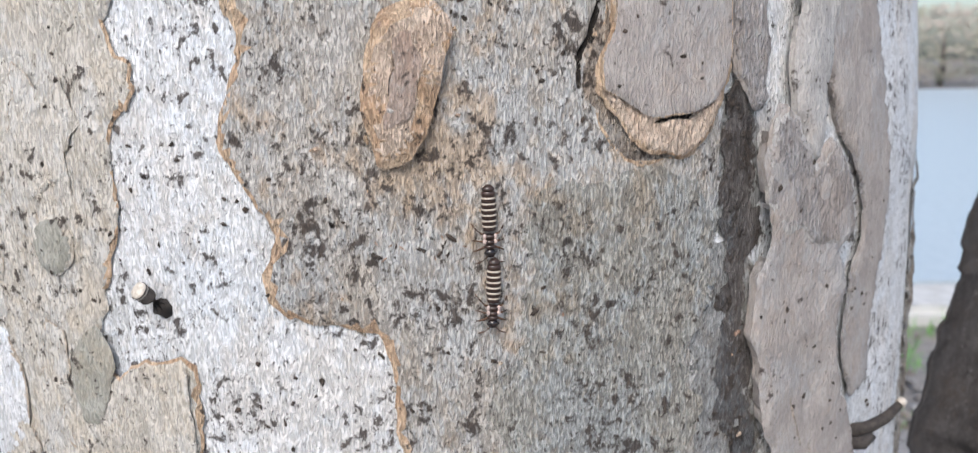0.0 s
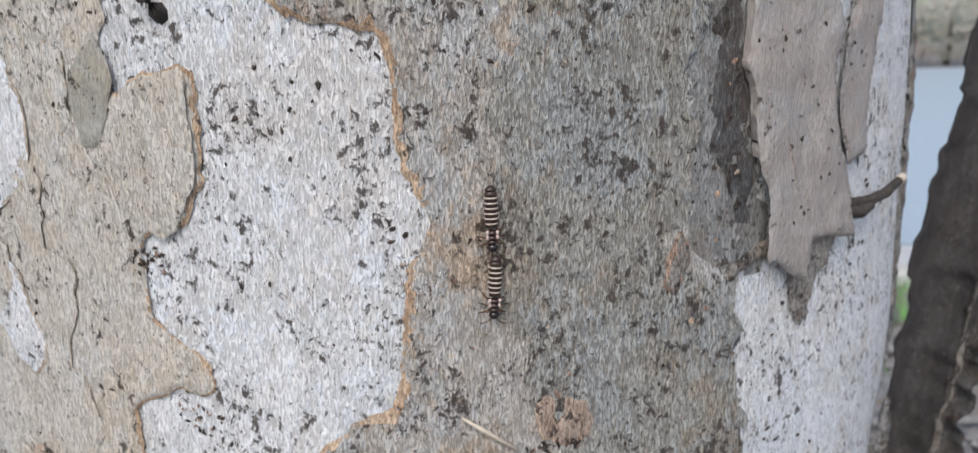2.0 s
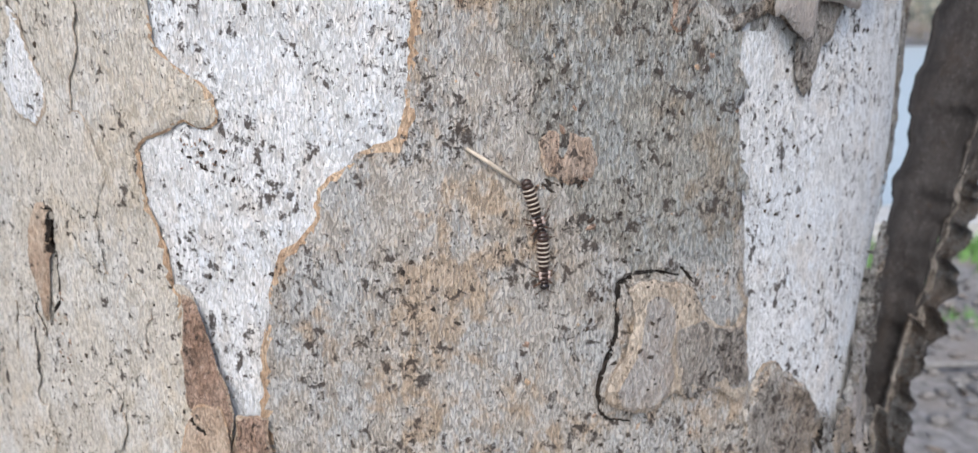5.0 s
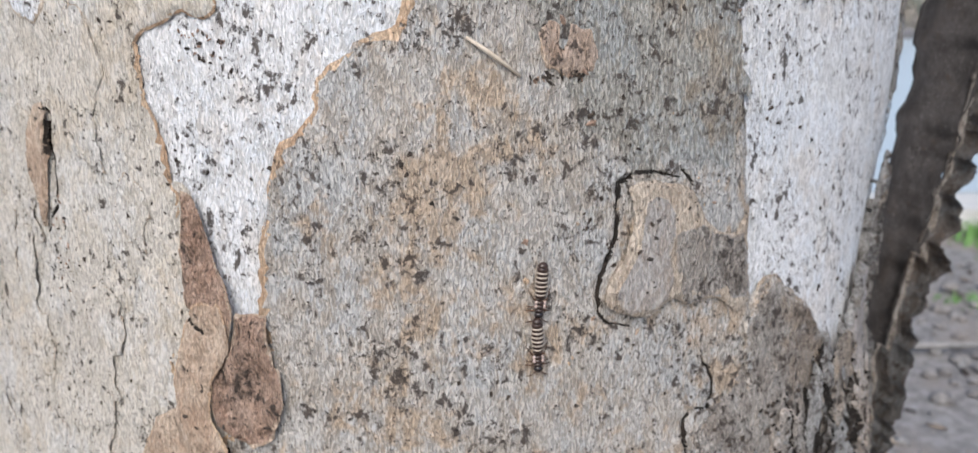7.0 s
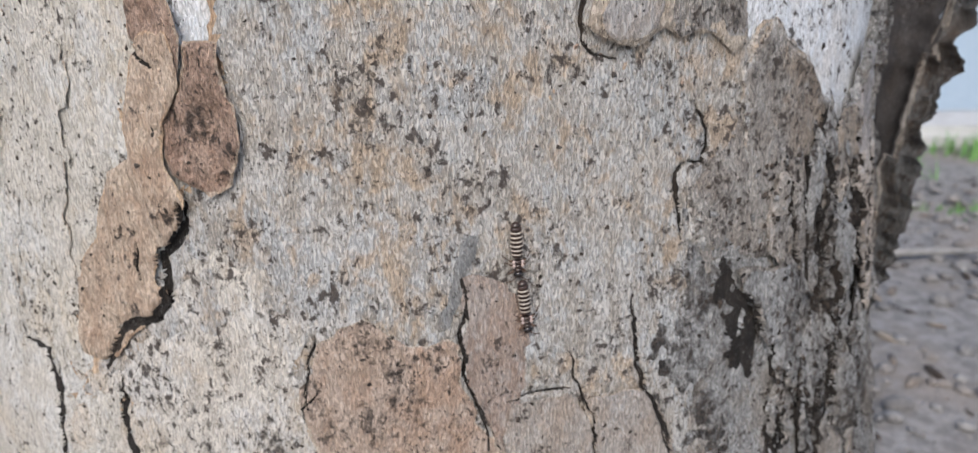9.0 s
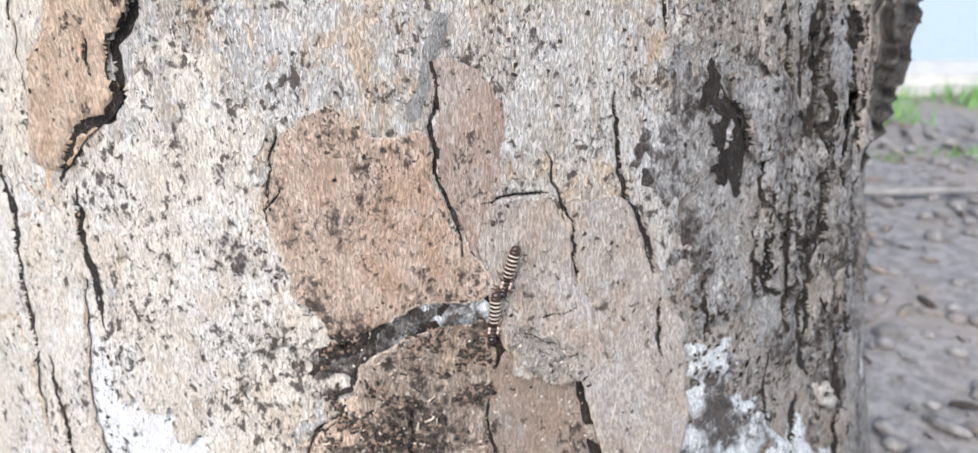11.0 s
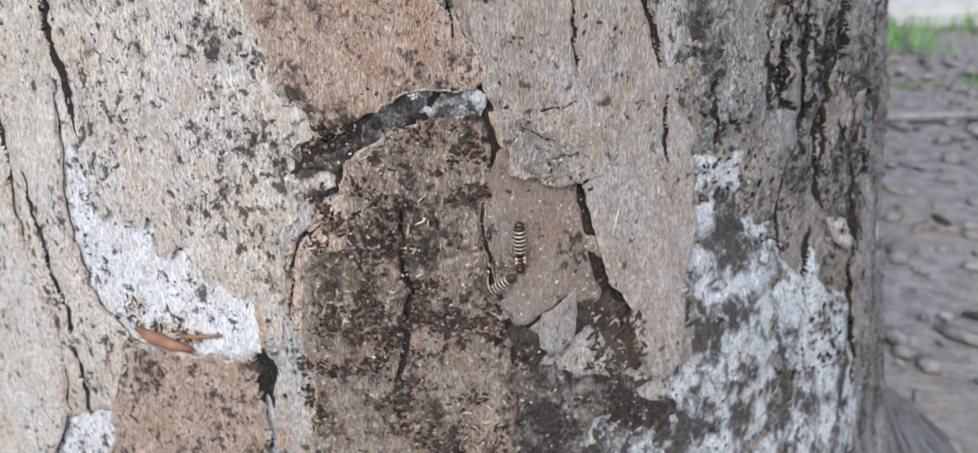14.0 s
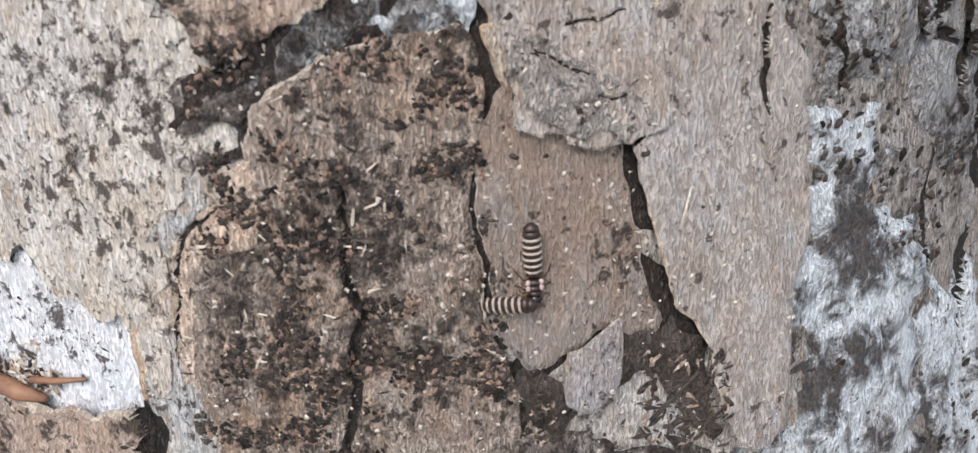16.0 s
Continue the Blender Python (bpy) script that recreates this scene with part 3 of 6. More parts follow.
OUTLINE_CRUST = [(60.5, 302.2), (72.2, 299.9), (84.8, 302.7), (85.2, 300), (103.5, 285.7), (113.1, 272.8), (125.8, 216.5), (125.7, 185.5), (99.6, 194.4), (97, 211.1), (79.7, 216.7), (76.3, 231.2), (64.5, 223.5), (63.9, 236.4), (59.4, 249.1), (53.3, 258.9), (52.3, 247.4), (50.2, 266.7), (59.8, 282.9), (59.9, 297.6)]
OUTLINE_RIDGE1 = [(116.4, 319.1), (130.3, 318.6), (136.9, 308.4), (124.1, 300.8), (116.1, 287.3), (110.7, 289.3), (110.7, 308.3)]
OUTLINE_RIDGE2 = [(135.8, 298.4), (350.9, 40.7), (155.2, 277.5), (143.1, 264.2), (130.3, 265.3), (112.6, 275.5), (116.1, 287.3)]
OUTLINE_RIDGE3 = [(100.3, 297.5), (108, 301.6), (109.9, 284.1), (108.5, 269.6), (104.6, 250.7), (96.8, 253.6), (97.6, 277.1)]
OUTLINE_RIDGE5 = [(123.3, 259.8), (130, 269.1), (137.9, 264.7), (134, 254), (128.6, 244), (121.6, 236.7)]
OUTLINE_RIDGE6 = [(100.4, 252.2), (117.8, 251.6), (122.9, 225.5), (122.7, 204.4), (109.3, 211.3), (100.7, 231.9)]
OUTLINE_LOWCHIP = [(100.4, 202.2), (106.7, 200.8), (112.7, 193), (108.9, 191.8), (102.5, 195.8)]
OUTLINE_TANRIGHT = [(74.6, 317.4), (75.3, 322.6), (77.9, 325.4), (83.5, 326.9), (94.6, 315.7), (110.6, 295.8), (113.5, 289.2), (104.4, 279.6), (91.7, 277.7), (75.8, 279.7), (61.3, 286.1), (59.8, 297.1), (61.3, 302), (73.7, 310.2)]
OUTLINE_LEDGE2 = [(-84.7, 227.3), (-68.8, 232.4), (-65.4, 223.7), (-62.8, 204.6), (-59.7, 193.6), (-58.8, 184.7), (-60.9, 167.9), (-296.9, -277.3)]
OUTLINE_CREAMLOW = [(-47.4, 257.3), (-49, 235.9), (-44.3, 230.3), (-44.5, 218.6), (-36.6, 220.6), (-30.2, 220.2), (-27.7, 212), (-24, 207.2), (-18.4, 209.8), (-15.7, 202.6), (-15.4, 194.4), (-8.8, 197.7), (-8, 216.3), (-4.9, 220.2), (-0.2, 228.8), (-4.9, 230.6), (-0.1, 235.9), (-5.2, 241.6), (-6.8, 250.5), (-11.8, 260), (-9, 272), (-13.8, 254.9), (-10.1, 271.5), (-14.8, 282.2), (-22.1, 290.1), (-29.4, 289.6), (-36.2, 276.8), (-48, 263.3), (-64.1, 256.8)]
OUTLINE_ARCH = [(2.1, 234.0), (4.5, 237.6), (6.7, 239.2), (9.4, 240.8), (13.6, 242.7), (18.4, 243.2), (22.9, 242.5), (24.4, 240.7), (24.5, 236.5), (23.1, 238.4), (20.6, 239.2), (15.0, 238.5), (9.9, 237.2), (5.7, 235.1), (3.2, 232.2), (1.7, 230.5), (1.2, 232.1)]
OUTLINE_LEFTLOW = [(-47, 256.2), (-50.5, 235.7), (-51.9, 221.2), (-49.7, 202.4), (-41.7, 192.8), (-41.4, 180), (-64.9, 166.1), (-67.9, 190.9), (-68.4, 220.2), (-72.6, 239.5), (-53.3, 260.1)]
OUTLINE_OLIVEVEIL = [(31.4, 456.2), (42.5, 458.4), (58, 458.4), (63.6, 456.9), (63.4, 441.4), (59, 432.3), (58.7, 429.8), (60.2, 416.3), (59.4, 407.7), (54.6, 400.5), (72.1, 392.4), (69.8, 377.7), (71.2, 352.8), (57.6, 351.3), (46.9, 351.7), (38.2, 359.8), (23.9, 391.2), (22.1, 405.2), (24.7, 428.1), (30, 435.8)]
OUTLINE_CREASE = [(76.7, 432.1), (77.9, 427.3), (79.4, 420.0), (81.4, 413.5), (83.9, 407.2), (85.2, 409.4), (87.2, 399.8), (86.2, 399.8), (84.3, 409.4), (82.5, 407.6), (80.4, 413.8), (78.6, 420.2), (77.1, 426.9), (76.1, 432.2)]
OUTLINE_STRIP5 = [(73.2, 467.4), (76.0, 469.3), (79.5, 466.9), (81.4, 462.1), (83.8, 459.0), (86.6, 460.4), (89.3, 462.9), (94.7, 455.3), (95.2, 450.7), (96.1, 446.6), (89.8, 444.8), (84.3, 446.0), (80.7, 448.3), (77.6, 448.0), (74.7, 449.4), (73.3, 453.2), (71.7, 460.1)]
OUTLINE_Q1B = [(28.3, 233.7), (29.0, 236.3), (30.7, 235.2), (32.6, 234.5), (34.1, 232.7), (37.0, 231.8), (39.6, 230.9), (42.9, 229.9), (43.3, 227.4), (40.4, 226.7), (39.6, 225.7), (38.0, 226.0), (36.7, 225.6), (34.4, 226.7), (33.8, 227.6), (31.5, 227.3), (30.2, 227.8), (29.6, 229.7), (29.0, 231.8)]
OUTLINE_SPLINTER = [(25.8, 238.4), (26.9, 238.5), (27.6, 236.0), (27.8, 234.0), (28.5, 231.9), (27.9, 231.7), (27.2, 233.4), (26.6, 235.5), (26.0, 236.9)]
OUTLINE_DIRTLOW = [(27, 188.5), (30.3, 192), (33.5, 187.5), (41.5, 184.5), (48.8, 184.9), (50.1, 179.6), (58.1, 172.7), (53.3, 168.3), (43.4, 172.7), (38.4, 168), (33.7, 168.2), (30.1, 164), (25.9, 167.6)]
OUTLINE_TOPMARGIN = [(46.3, 490.6), (45.5, 484.6), (44.6, 481.1), (43.0, 478.0), (42.4, 475.8), (42.4, 473.0), (43.3, 471.4), (44.9, 468.6), (46.8, 465.8), (49.4, 463.6), (52.6, 462.7), (57.1, 462.7), (60.1, 464.4), (62.2, 467.2), (63.5, 470.0), (65.3, 473.5), (65.8, 477.3), (65.9, 491.1)]
OUTLINE_STAIN_AND_SHADE = [(64.8, 467.8), (67.0, 473.5), (69.0, 471.5), (71.3, 468.0), (72.1, 466.0), (71.2, 460.6), (72.2, 453.3), (73.1, 448.0), (71.2, 441.8), (70.1, 435.5), (70.3, 430.5), (72.2, 426.8), (72.8, 419.2), (74.3, 411.7), (74.9, 410.1), (73.9, 402.4), (71.2, 403.7), (69.0, 408.8), (66.6, 414.9), (64.1, 416.0), (63.9, 425.5), (64.3, 429.9), (65.0, 436.3), (66.6, 443.5), (65.0, 450.0), (64.4, 457.1)]
OUTLINE_FRINGE = [(68.3, 393.4), (68.9, 396.2), (73.4, 398.1), (78.2, 399.8), (87.2, 400.1), (100.8, 399.4), (100.7, 396.6), (97.7, 395.0), (96.1, 390.7), (92.8, 388.6), (92.0, 382.3), (89.1, 380.1), (86.5, 384.3), (85.1, 390.6), (86.4, 392.2), (81.4, 394.4), (78.9, 396.4), (74.4, 396.1), (70.6, 394.4), (69.5, 392.2)]
OUTLINE_SCAB = [(57.5, 403.9), (59.1, 402.3), (59.7, 398.4), (58.4, 396.9), (57.2, 394.2), (55.3, 392.7), (54.2, 393.9), (54.8, 398.7), (55.6, 401.9)]
OUTLINE_RECTGREY = [(56.0, 339.8), (59.5, 340.5), (61.6, 341.1), (64.6, 338.3), (69.2, 337.3), (72.3, 338.3), (73.4, 323.7), (68.9, 324.8), (62.8, 326.7), (58.5, 325.0), (56.6, 327.0), (55.6, 331.3), (55.4, 336.2)]
OUTLINE_HOLLOWL = [(-4.2, 234.8), (-1.5, 235.8), (1.7, 236.0), (5.5, 236.2), (7.5, 237.4), (8.7, 237.6), (7.9, 235.4), (6.1, 233.6), (4.1, 232.6), (2.5, 231.7), (1.8, 227.3), (0.7, 225.1), (-0.4, 225.2), (-0.8, 227.4), (-1.1, 229.4), (-2.3, 230.1), (-4.3, 230.2), (-5.3, 231.9)]
OUTLINE_Q4RIM = [(-1.5, 224.5), (1.3, 225.6), (2.5, 226.6), (2.5, 223.1), (1.5, 217.4), (-0.0, 215.8), (-4.2, 215.0), (-5.4, 212.9), (-7.4, 200.8), (-7.0, 198.2), (-8.7, 198.9), (-8.8, 204.1), (-7.5, 211.3), (-7.3, 215.1), (-6.3, 217.4), (-4.6, 219.3), (-2.8, 220.4), (-1.0, 221.3), (-1.0, 222.9)]
OUTLINE_Q1C = [(28.1, 235.2), (28.7, 237.7), (30.2, 237.1), (32.1, 236.7), (34.2, 234.8), (37.1, 234.1), (39.4, 232.8), (40.7, 231.1), (37.7, 231.6), (34.1, 232.8), (31.9, 234.2), (29.4, 233.9)]
OUTLINE_HOLLOW = [(38.0, 201.0), (42.6, 200.7), (44.1, 202.3), (46.4, 200.3), (48.2, 196.9), (49.5, 189.8), (50.6, 184.4), (47.7, 185.7), (45.4, 189.9), (44.3, 192.5), (42.5, 194.6), (40.3, 195.1), (37.7, 194.2), (37.1, 196.1)]
OUTLINE_POCKET = [(27.4, 198.2), (29.8, 197.1), (32.0, 193.4), (33.3, 191.9), (31.5, 190.9), (30.0, 189.4), (28.0, 190.5), (26.9, 193.2), (26.8, 195.8)]
OUTLINE_PALEPLATE = [(70.8, 279.4), (73.8, 280.2), (81.2, 278.6), (89.6, 278.2), (95.0, 271.4), (89.2, 268.7), (86.9, 262.4), (82.3, 261.0), (77.6, 262.3), (75.8, 270.8), (72.6, 275.2)]
OUTLINE_PALEPLATETOP = [(79.1, 293.0), (83.6, 298.1), (88.0, 294.7), (92.9, 282.9), (91.6, 272.4), (86.3, 275.0), (79.6, 281.6)]
OUTLINE_RECESS = [(67.0, 281.3), (68.8, 283.5), (70.8, 279.0), (73.1, 274.7), (75.8, 270.8), (77.1, 262.4), (75.7, 254.5), (69.5, 260.2), (67.8, 268.6), (66.5, 275.3)]
OUTLINE_LENS = [(118.0, 299.0), (127.0, 297.0), (130.0, 285.0), (127.0, 275.0), (129.0, 265.0), (132.0, 256.0), (127.0, 250.0), (121.0, 258.0), (116.0, 270.0), (108.0, 284.0), (111.0, 293.0)]
OUTLINE_LENSB = [(97.7, 299.4), (102.1, 306.3), (112.8, 307.6), (117.1, 302.0), (113.3, 295.6), (105.8, 292.8), (101.3, 287.0), (98.2, 291.6)]
OUTLINE_TANFRINGE = [(73.5, 318.1), (76.5, 321.5), (77.7, 324.6), (81.8, 328.2), (85.3, 324.4), (88.0, 320.5), (91.2, 319.1), (94.7, 316.8), (97.4, 309.6), (99.5, 301.7), (102.4, 291.9), (94.2, 288.2), (82.9, 288.0), (75.7, 293.0), (73.3, 307.4)]
OUTLINE_CREAMFILL = [(-40.2, 350.4), (-34.3, 349.1), (-30.3, 338), (-26.7, 321.8), (-19.6, 320.2), (-20.4, 310.1), (-26.2, 301.9), (-29.9, 300), (-36.1, 288.1), (-37.9, 280.8), (-44.5, 270), (-54.5, 262), (-63.1, 257.6), (-63.3, 278.6), (-55.9, 303.8), (-50.5, 318), (-46.2, 336.4)]
OUTLINE_MIDTOP = [(13.5, 276.4), (15.2, 281.0), (17.6, 289.5), (19.4, 293.8), (21.1, 293.3), (20.2, 288.8), (18.4, 286.0), (17.1, 280.8), (15.8, 276.5), (14.4, 275.2)]
OUTLINE_JUNCTION = [(24.6, 247.1), (28.1, 246.0), (27.8, 240.8), (26.7, 238.3), (25.8, 240.7), (25.0, 243.6)]

# cracks in the bark, and shadow lines drawn beside raised edges: their line, width and depth
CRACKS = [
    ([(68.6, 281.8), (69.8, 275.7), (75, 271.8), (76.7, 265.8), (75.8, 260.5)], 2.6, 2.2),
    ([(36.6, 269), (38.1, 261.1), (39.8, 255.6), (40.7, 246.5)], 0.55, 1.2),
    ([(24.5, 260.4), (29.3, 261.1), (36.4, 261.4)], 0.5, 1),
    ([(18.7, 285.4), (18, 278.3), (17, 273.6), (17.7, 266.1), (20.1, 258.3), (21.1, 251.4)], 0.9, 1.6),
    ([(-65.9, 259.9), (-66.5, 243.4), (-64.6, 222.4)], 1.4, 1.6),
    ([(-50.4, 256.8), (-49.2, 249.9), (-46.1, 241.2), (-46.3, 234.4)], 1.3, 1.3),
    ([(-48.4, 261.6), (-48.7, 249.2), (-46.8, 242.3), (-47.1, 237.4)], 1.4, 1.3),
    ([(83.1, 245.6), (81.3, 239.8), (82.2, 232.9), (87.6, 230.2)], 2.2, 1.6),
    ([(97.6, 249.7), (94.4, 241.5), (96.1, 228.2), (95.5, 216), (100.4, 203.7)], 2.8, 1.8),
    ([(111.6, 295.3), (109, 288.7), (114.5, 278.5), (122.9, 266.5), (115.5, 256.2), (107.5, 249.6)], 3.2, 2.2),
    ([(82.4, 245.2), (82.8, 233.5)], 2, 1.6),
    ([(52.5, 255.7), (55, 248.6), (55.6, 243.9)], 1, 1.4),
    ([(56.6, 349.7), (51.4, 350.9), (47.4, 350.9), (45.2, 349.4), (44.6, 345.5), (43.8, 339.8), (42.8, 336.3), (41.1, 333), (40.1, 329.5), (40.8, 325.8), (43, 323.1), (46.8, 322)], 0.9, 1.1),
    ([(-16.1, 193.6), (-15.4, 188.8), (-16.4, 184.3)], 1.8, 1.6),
    # gap along the orange plate, its thick shadow drawn in dark
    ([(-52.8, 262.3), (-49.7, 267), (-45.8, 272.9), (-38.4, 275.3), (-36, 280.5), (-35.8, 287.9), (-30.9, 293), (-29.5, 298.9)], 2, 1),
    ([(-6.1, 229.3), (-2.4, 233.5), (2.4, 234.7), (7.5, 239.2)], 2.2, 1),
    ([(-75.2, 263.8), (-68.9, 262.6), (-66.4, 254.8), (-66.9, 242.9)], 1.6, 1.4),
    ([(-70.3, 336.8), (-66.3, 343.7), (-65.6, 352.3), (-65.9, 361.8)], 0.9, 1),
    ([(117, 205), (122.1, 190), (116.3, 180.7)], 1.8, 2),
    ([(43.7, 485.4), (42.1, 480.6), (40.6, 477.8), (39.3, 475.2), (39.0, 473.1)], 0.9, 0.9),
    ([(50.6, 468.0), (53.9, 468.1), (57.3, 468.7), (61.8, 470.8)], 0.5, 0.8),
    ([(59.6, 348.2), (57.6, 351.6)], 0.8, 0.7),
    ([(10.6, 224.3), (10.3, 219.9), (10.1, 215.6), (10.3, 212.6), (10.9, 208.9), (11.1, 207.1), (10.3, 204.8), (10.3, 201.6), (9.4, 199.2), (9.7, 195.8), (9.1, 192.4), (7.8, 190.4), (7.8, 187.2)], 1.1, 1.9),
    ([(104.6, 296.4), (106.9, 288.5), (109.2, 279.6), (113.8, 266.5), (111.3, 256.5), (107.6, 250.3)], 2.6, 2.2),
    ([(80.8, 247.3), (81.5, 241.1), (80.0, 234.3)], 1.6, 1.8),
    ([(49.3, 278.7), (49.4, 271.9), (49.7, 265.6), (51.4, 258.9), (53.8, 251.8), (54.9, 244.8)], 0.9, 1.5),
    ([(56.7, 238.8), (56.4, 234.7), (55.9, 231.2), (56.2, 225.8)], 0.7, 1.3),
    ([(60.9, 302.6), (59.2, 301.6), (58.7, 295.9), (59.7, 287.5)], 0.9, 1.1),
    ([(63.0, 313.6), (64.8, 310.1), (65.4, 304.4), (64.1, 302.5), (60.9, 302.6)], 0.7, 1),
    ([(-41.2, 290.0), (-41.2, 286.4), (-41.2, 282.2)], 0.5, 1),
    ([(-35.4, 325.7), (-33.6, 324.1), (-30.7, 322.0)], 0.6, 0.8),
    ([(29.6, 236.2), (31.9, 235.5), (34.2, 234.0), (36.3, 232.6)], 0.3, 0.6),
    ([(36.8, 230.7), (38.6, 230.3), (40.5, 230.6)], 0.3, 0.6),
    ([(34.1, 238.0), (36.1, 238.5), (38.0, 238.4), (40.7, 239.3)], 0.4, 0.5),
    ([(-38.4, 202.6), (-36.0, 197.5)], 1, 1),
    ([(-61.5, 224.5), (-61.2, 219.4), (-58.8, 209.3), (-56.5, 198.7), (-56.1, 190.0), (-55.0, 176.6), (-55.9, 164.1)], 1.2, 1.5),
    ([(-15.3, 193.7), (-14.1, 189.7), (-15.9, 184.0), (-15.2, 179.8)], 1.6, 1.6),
    # draws the shadow line left of the layered cream edge
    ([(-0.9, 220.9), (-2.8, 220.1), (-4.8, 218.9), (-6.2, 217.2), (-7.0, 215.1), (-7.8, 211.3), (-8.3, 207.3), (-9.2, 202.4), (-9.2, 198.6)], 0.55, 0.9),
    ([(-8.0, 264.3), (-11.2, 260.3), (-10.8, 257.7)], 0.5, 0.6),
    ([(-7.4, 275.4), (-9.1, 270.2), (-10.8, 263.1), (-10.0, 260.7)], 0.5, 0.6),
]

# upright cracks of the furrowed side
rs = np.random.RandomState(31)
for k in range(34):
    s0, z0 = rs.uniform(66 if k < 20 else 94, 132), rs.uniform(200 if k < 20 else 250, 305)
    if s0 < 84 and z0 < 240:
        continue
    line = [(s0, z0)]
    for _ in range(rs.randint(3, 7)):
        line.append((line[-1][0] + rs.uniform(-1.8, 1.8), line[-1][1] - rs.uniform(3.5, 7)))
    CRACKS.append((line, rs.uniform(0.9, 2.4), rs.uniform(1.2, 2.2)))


# ---------------------------------------------------------------- bark sheets
tree = new("tree")
tagged(tree, "pale tree trunk with peeling, speckled grey and orange bark", "tree")
LAID = ([], [])  # corners and faces of every sheet laid so far


def inside(poly, x, y):
    if len(x) < 700:
        q = np.roll(poly, -1, 0)
        (ax, ay), (bx, by) = poly.T[:, :, None], q.T[:, :, None]
        cross = ((ay > y) != (by > y)) & (x < (bx - ax) * (y - ay) / (by - ay + 1e-12) + ax)
        return cross.sum(0) % 2 == 1
    order = np.argsort(y, kind="stable")
    xs, ys = x[order], y[order]
    ok = np.zeros(len(x), bool)
    for (ax, ay), (bx, by) in zip(poly, np.roll(poly, -1, 0)):
        i, j = np.searchsorted(ys, (min(ay, by), max(ay, by)))
        ok[i:j] ^= xs[i:j] < (bx - ax) * (ys[i:j] - ay) / (by - ay + 1e-12) + ax
    out = np.zeros(len(x), bool)
    out[order] = ok
    return out


def edge_distance(poly, x, y, far=12.0):
    """Distance from the outline, up to `far`."""
    if len(x) < 700:
        d = np.roll(poly, -1, 0) - poly
        px, py = x - poly[:, :1], y - poly[:, 1:]
        u = np.clip((px * d[:, :1] + py * d[:, 1:]) / (np.sum(d * d, 1)[:, None] + 1e-9), 0, 1)
        return np.sqrt(np.min((px - u * d[:, :1]) ** 2 + (py - u * d[:, 1:]) ** 2, 0, initial=far * far))
    order = np.argsort(y, kind="stable")
    xs, ys = x[order], y[order]
    best = np.full(len(x), far * far)
    for a, b in zip(poly, np.roll(poly, -1, 0)):
        i, j = np.searchsorted(ys, (min(a[1], b[1]) - far, max(a[1], b[1]) + far))
        d = b - a
        px, py = xs[i:j] - a[0], ys[i:j] - a[1]
        u = np.minimum(np.maximum((px * d[0] + py * d[1]) / (d @ d + 1e-9), 0), 1)
        best[i:j] = np.minimum(best[i:j], (px - u * d[0]) ** 2 + (py - u * d[1]) ** 2)
    out = np.empty(len(x))
    out[order] = np.sqrt(best)
    return out


def ragged(outline, amp, step, seed):
    """The outline, rounded off, drawn in short steps and roughened."""
    p = np.array(outline, float)
    q = np.roll(p, -1, 0)                   # take off the corners
    p = np.stack([0.87 * p + 0.13 * q, 0.13 * p + 0.87 * q], 1).reshape(-1, 2)
    q = np.roll(p, -1, 0)
    out = []
    for a, b in zip(p, q):
        k = max(1, int(np.hypot(*(b - a)) / step))
        out += [a + (b - a) * i / k for i in range(k)]
    p = np.array(out)
    keep = np.hypot(*(p - np.roll(p, 1, 0)).T) > 0.25 * step
    p = p[keep]
    dx = (fbm(p[:, 0] / 6, p[:, 1] / 6, 2, seed) + 0.7 * fbm(p[:, 0] / 1.7, p[:, 1] / 1.7, 2, seed + 7)) * amp
    dy = (fbm(p[:, 0] / 6, p[:, 1] / 6, 2, seed + 31) + 0.7 * fbm(p[:, 0] / 1.7, p[:, 1] / 1.7, 2, seed + 17)) * amp
    return p + np.stack([dx, dy], 1)


def line_distance(line, x, y):
    """Distance from an open line, and how far along it the nearest place is, 0 to 1."""
    best, along = np.full(len(x), 1e9), np.zeros(len(x))
    lo, hi = line.min(0) - 6, line.max(0) + 6
    near = np.flatnonzero((x > lo[0]) & (x < hi[0]) & (y > lo[1]) & (y < hi[1]))
    if len(near) < len(x):
        if len(near):
            best[near], along[near] = line_distance(line, x[near], y[near])
        return best, along
    n = len(line) - 1
    for k in range(n):
        a, d = line[k], line[k + 1] - line[k]
        u = np.clip(((x - a[0]) * d[0] + (y - a[1]) * d[1]) / (d @ d + 1e-9), 0, 1)
        e = np.hypot(x - a[0] - u * d[0], y - a[1] - u * d[1])
        along = np.where(e < best, (k + u) / n, along)
        best = np.minimum(best, e)
    return best, along


def wandering(line, step, seed):
    """A crack's line in short steps, with kinks."""
    p = np.array(line, float)
    out = []
    for a, b in zip(p, p[1:]):
        k = max(1, int(np.hypot(*(b - a)) / step))
        out += [a + (b - a) * i / k for i in range(k)]
    p = np.array(out + [p[-1]])
    p[:, 0] += 0.6 * fbm(p[:, 0] / 3, p[:, 1] / 3, 2, seed)
    p[:, 1] += 0.4 * fbm(p[:, 0] / 3, p[:, 1] / 3, 2, seed + 3)
    return p


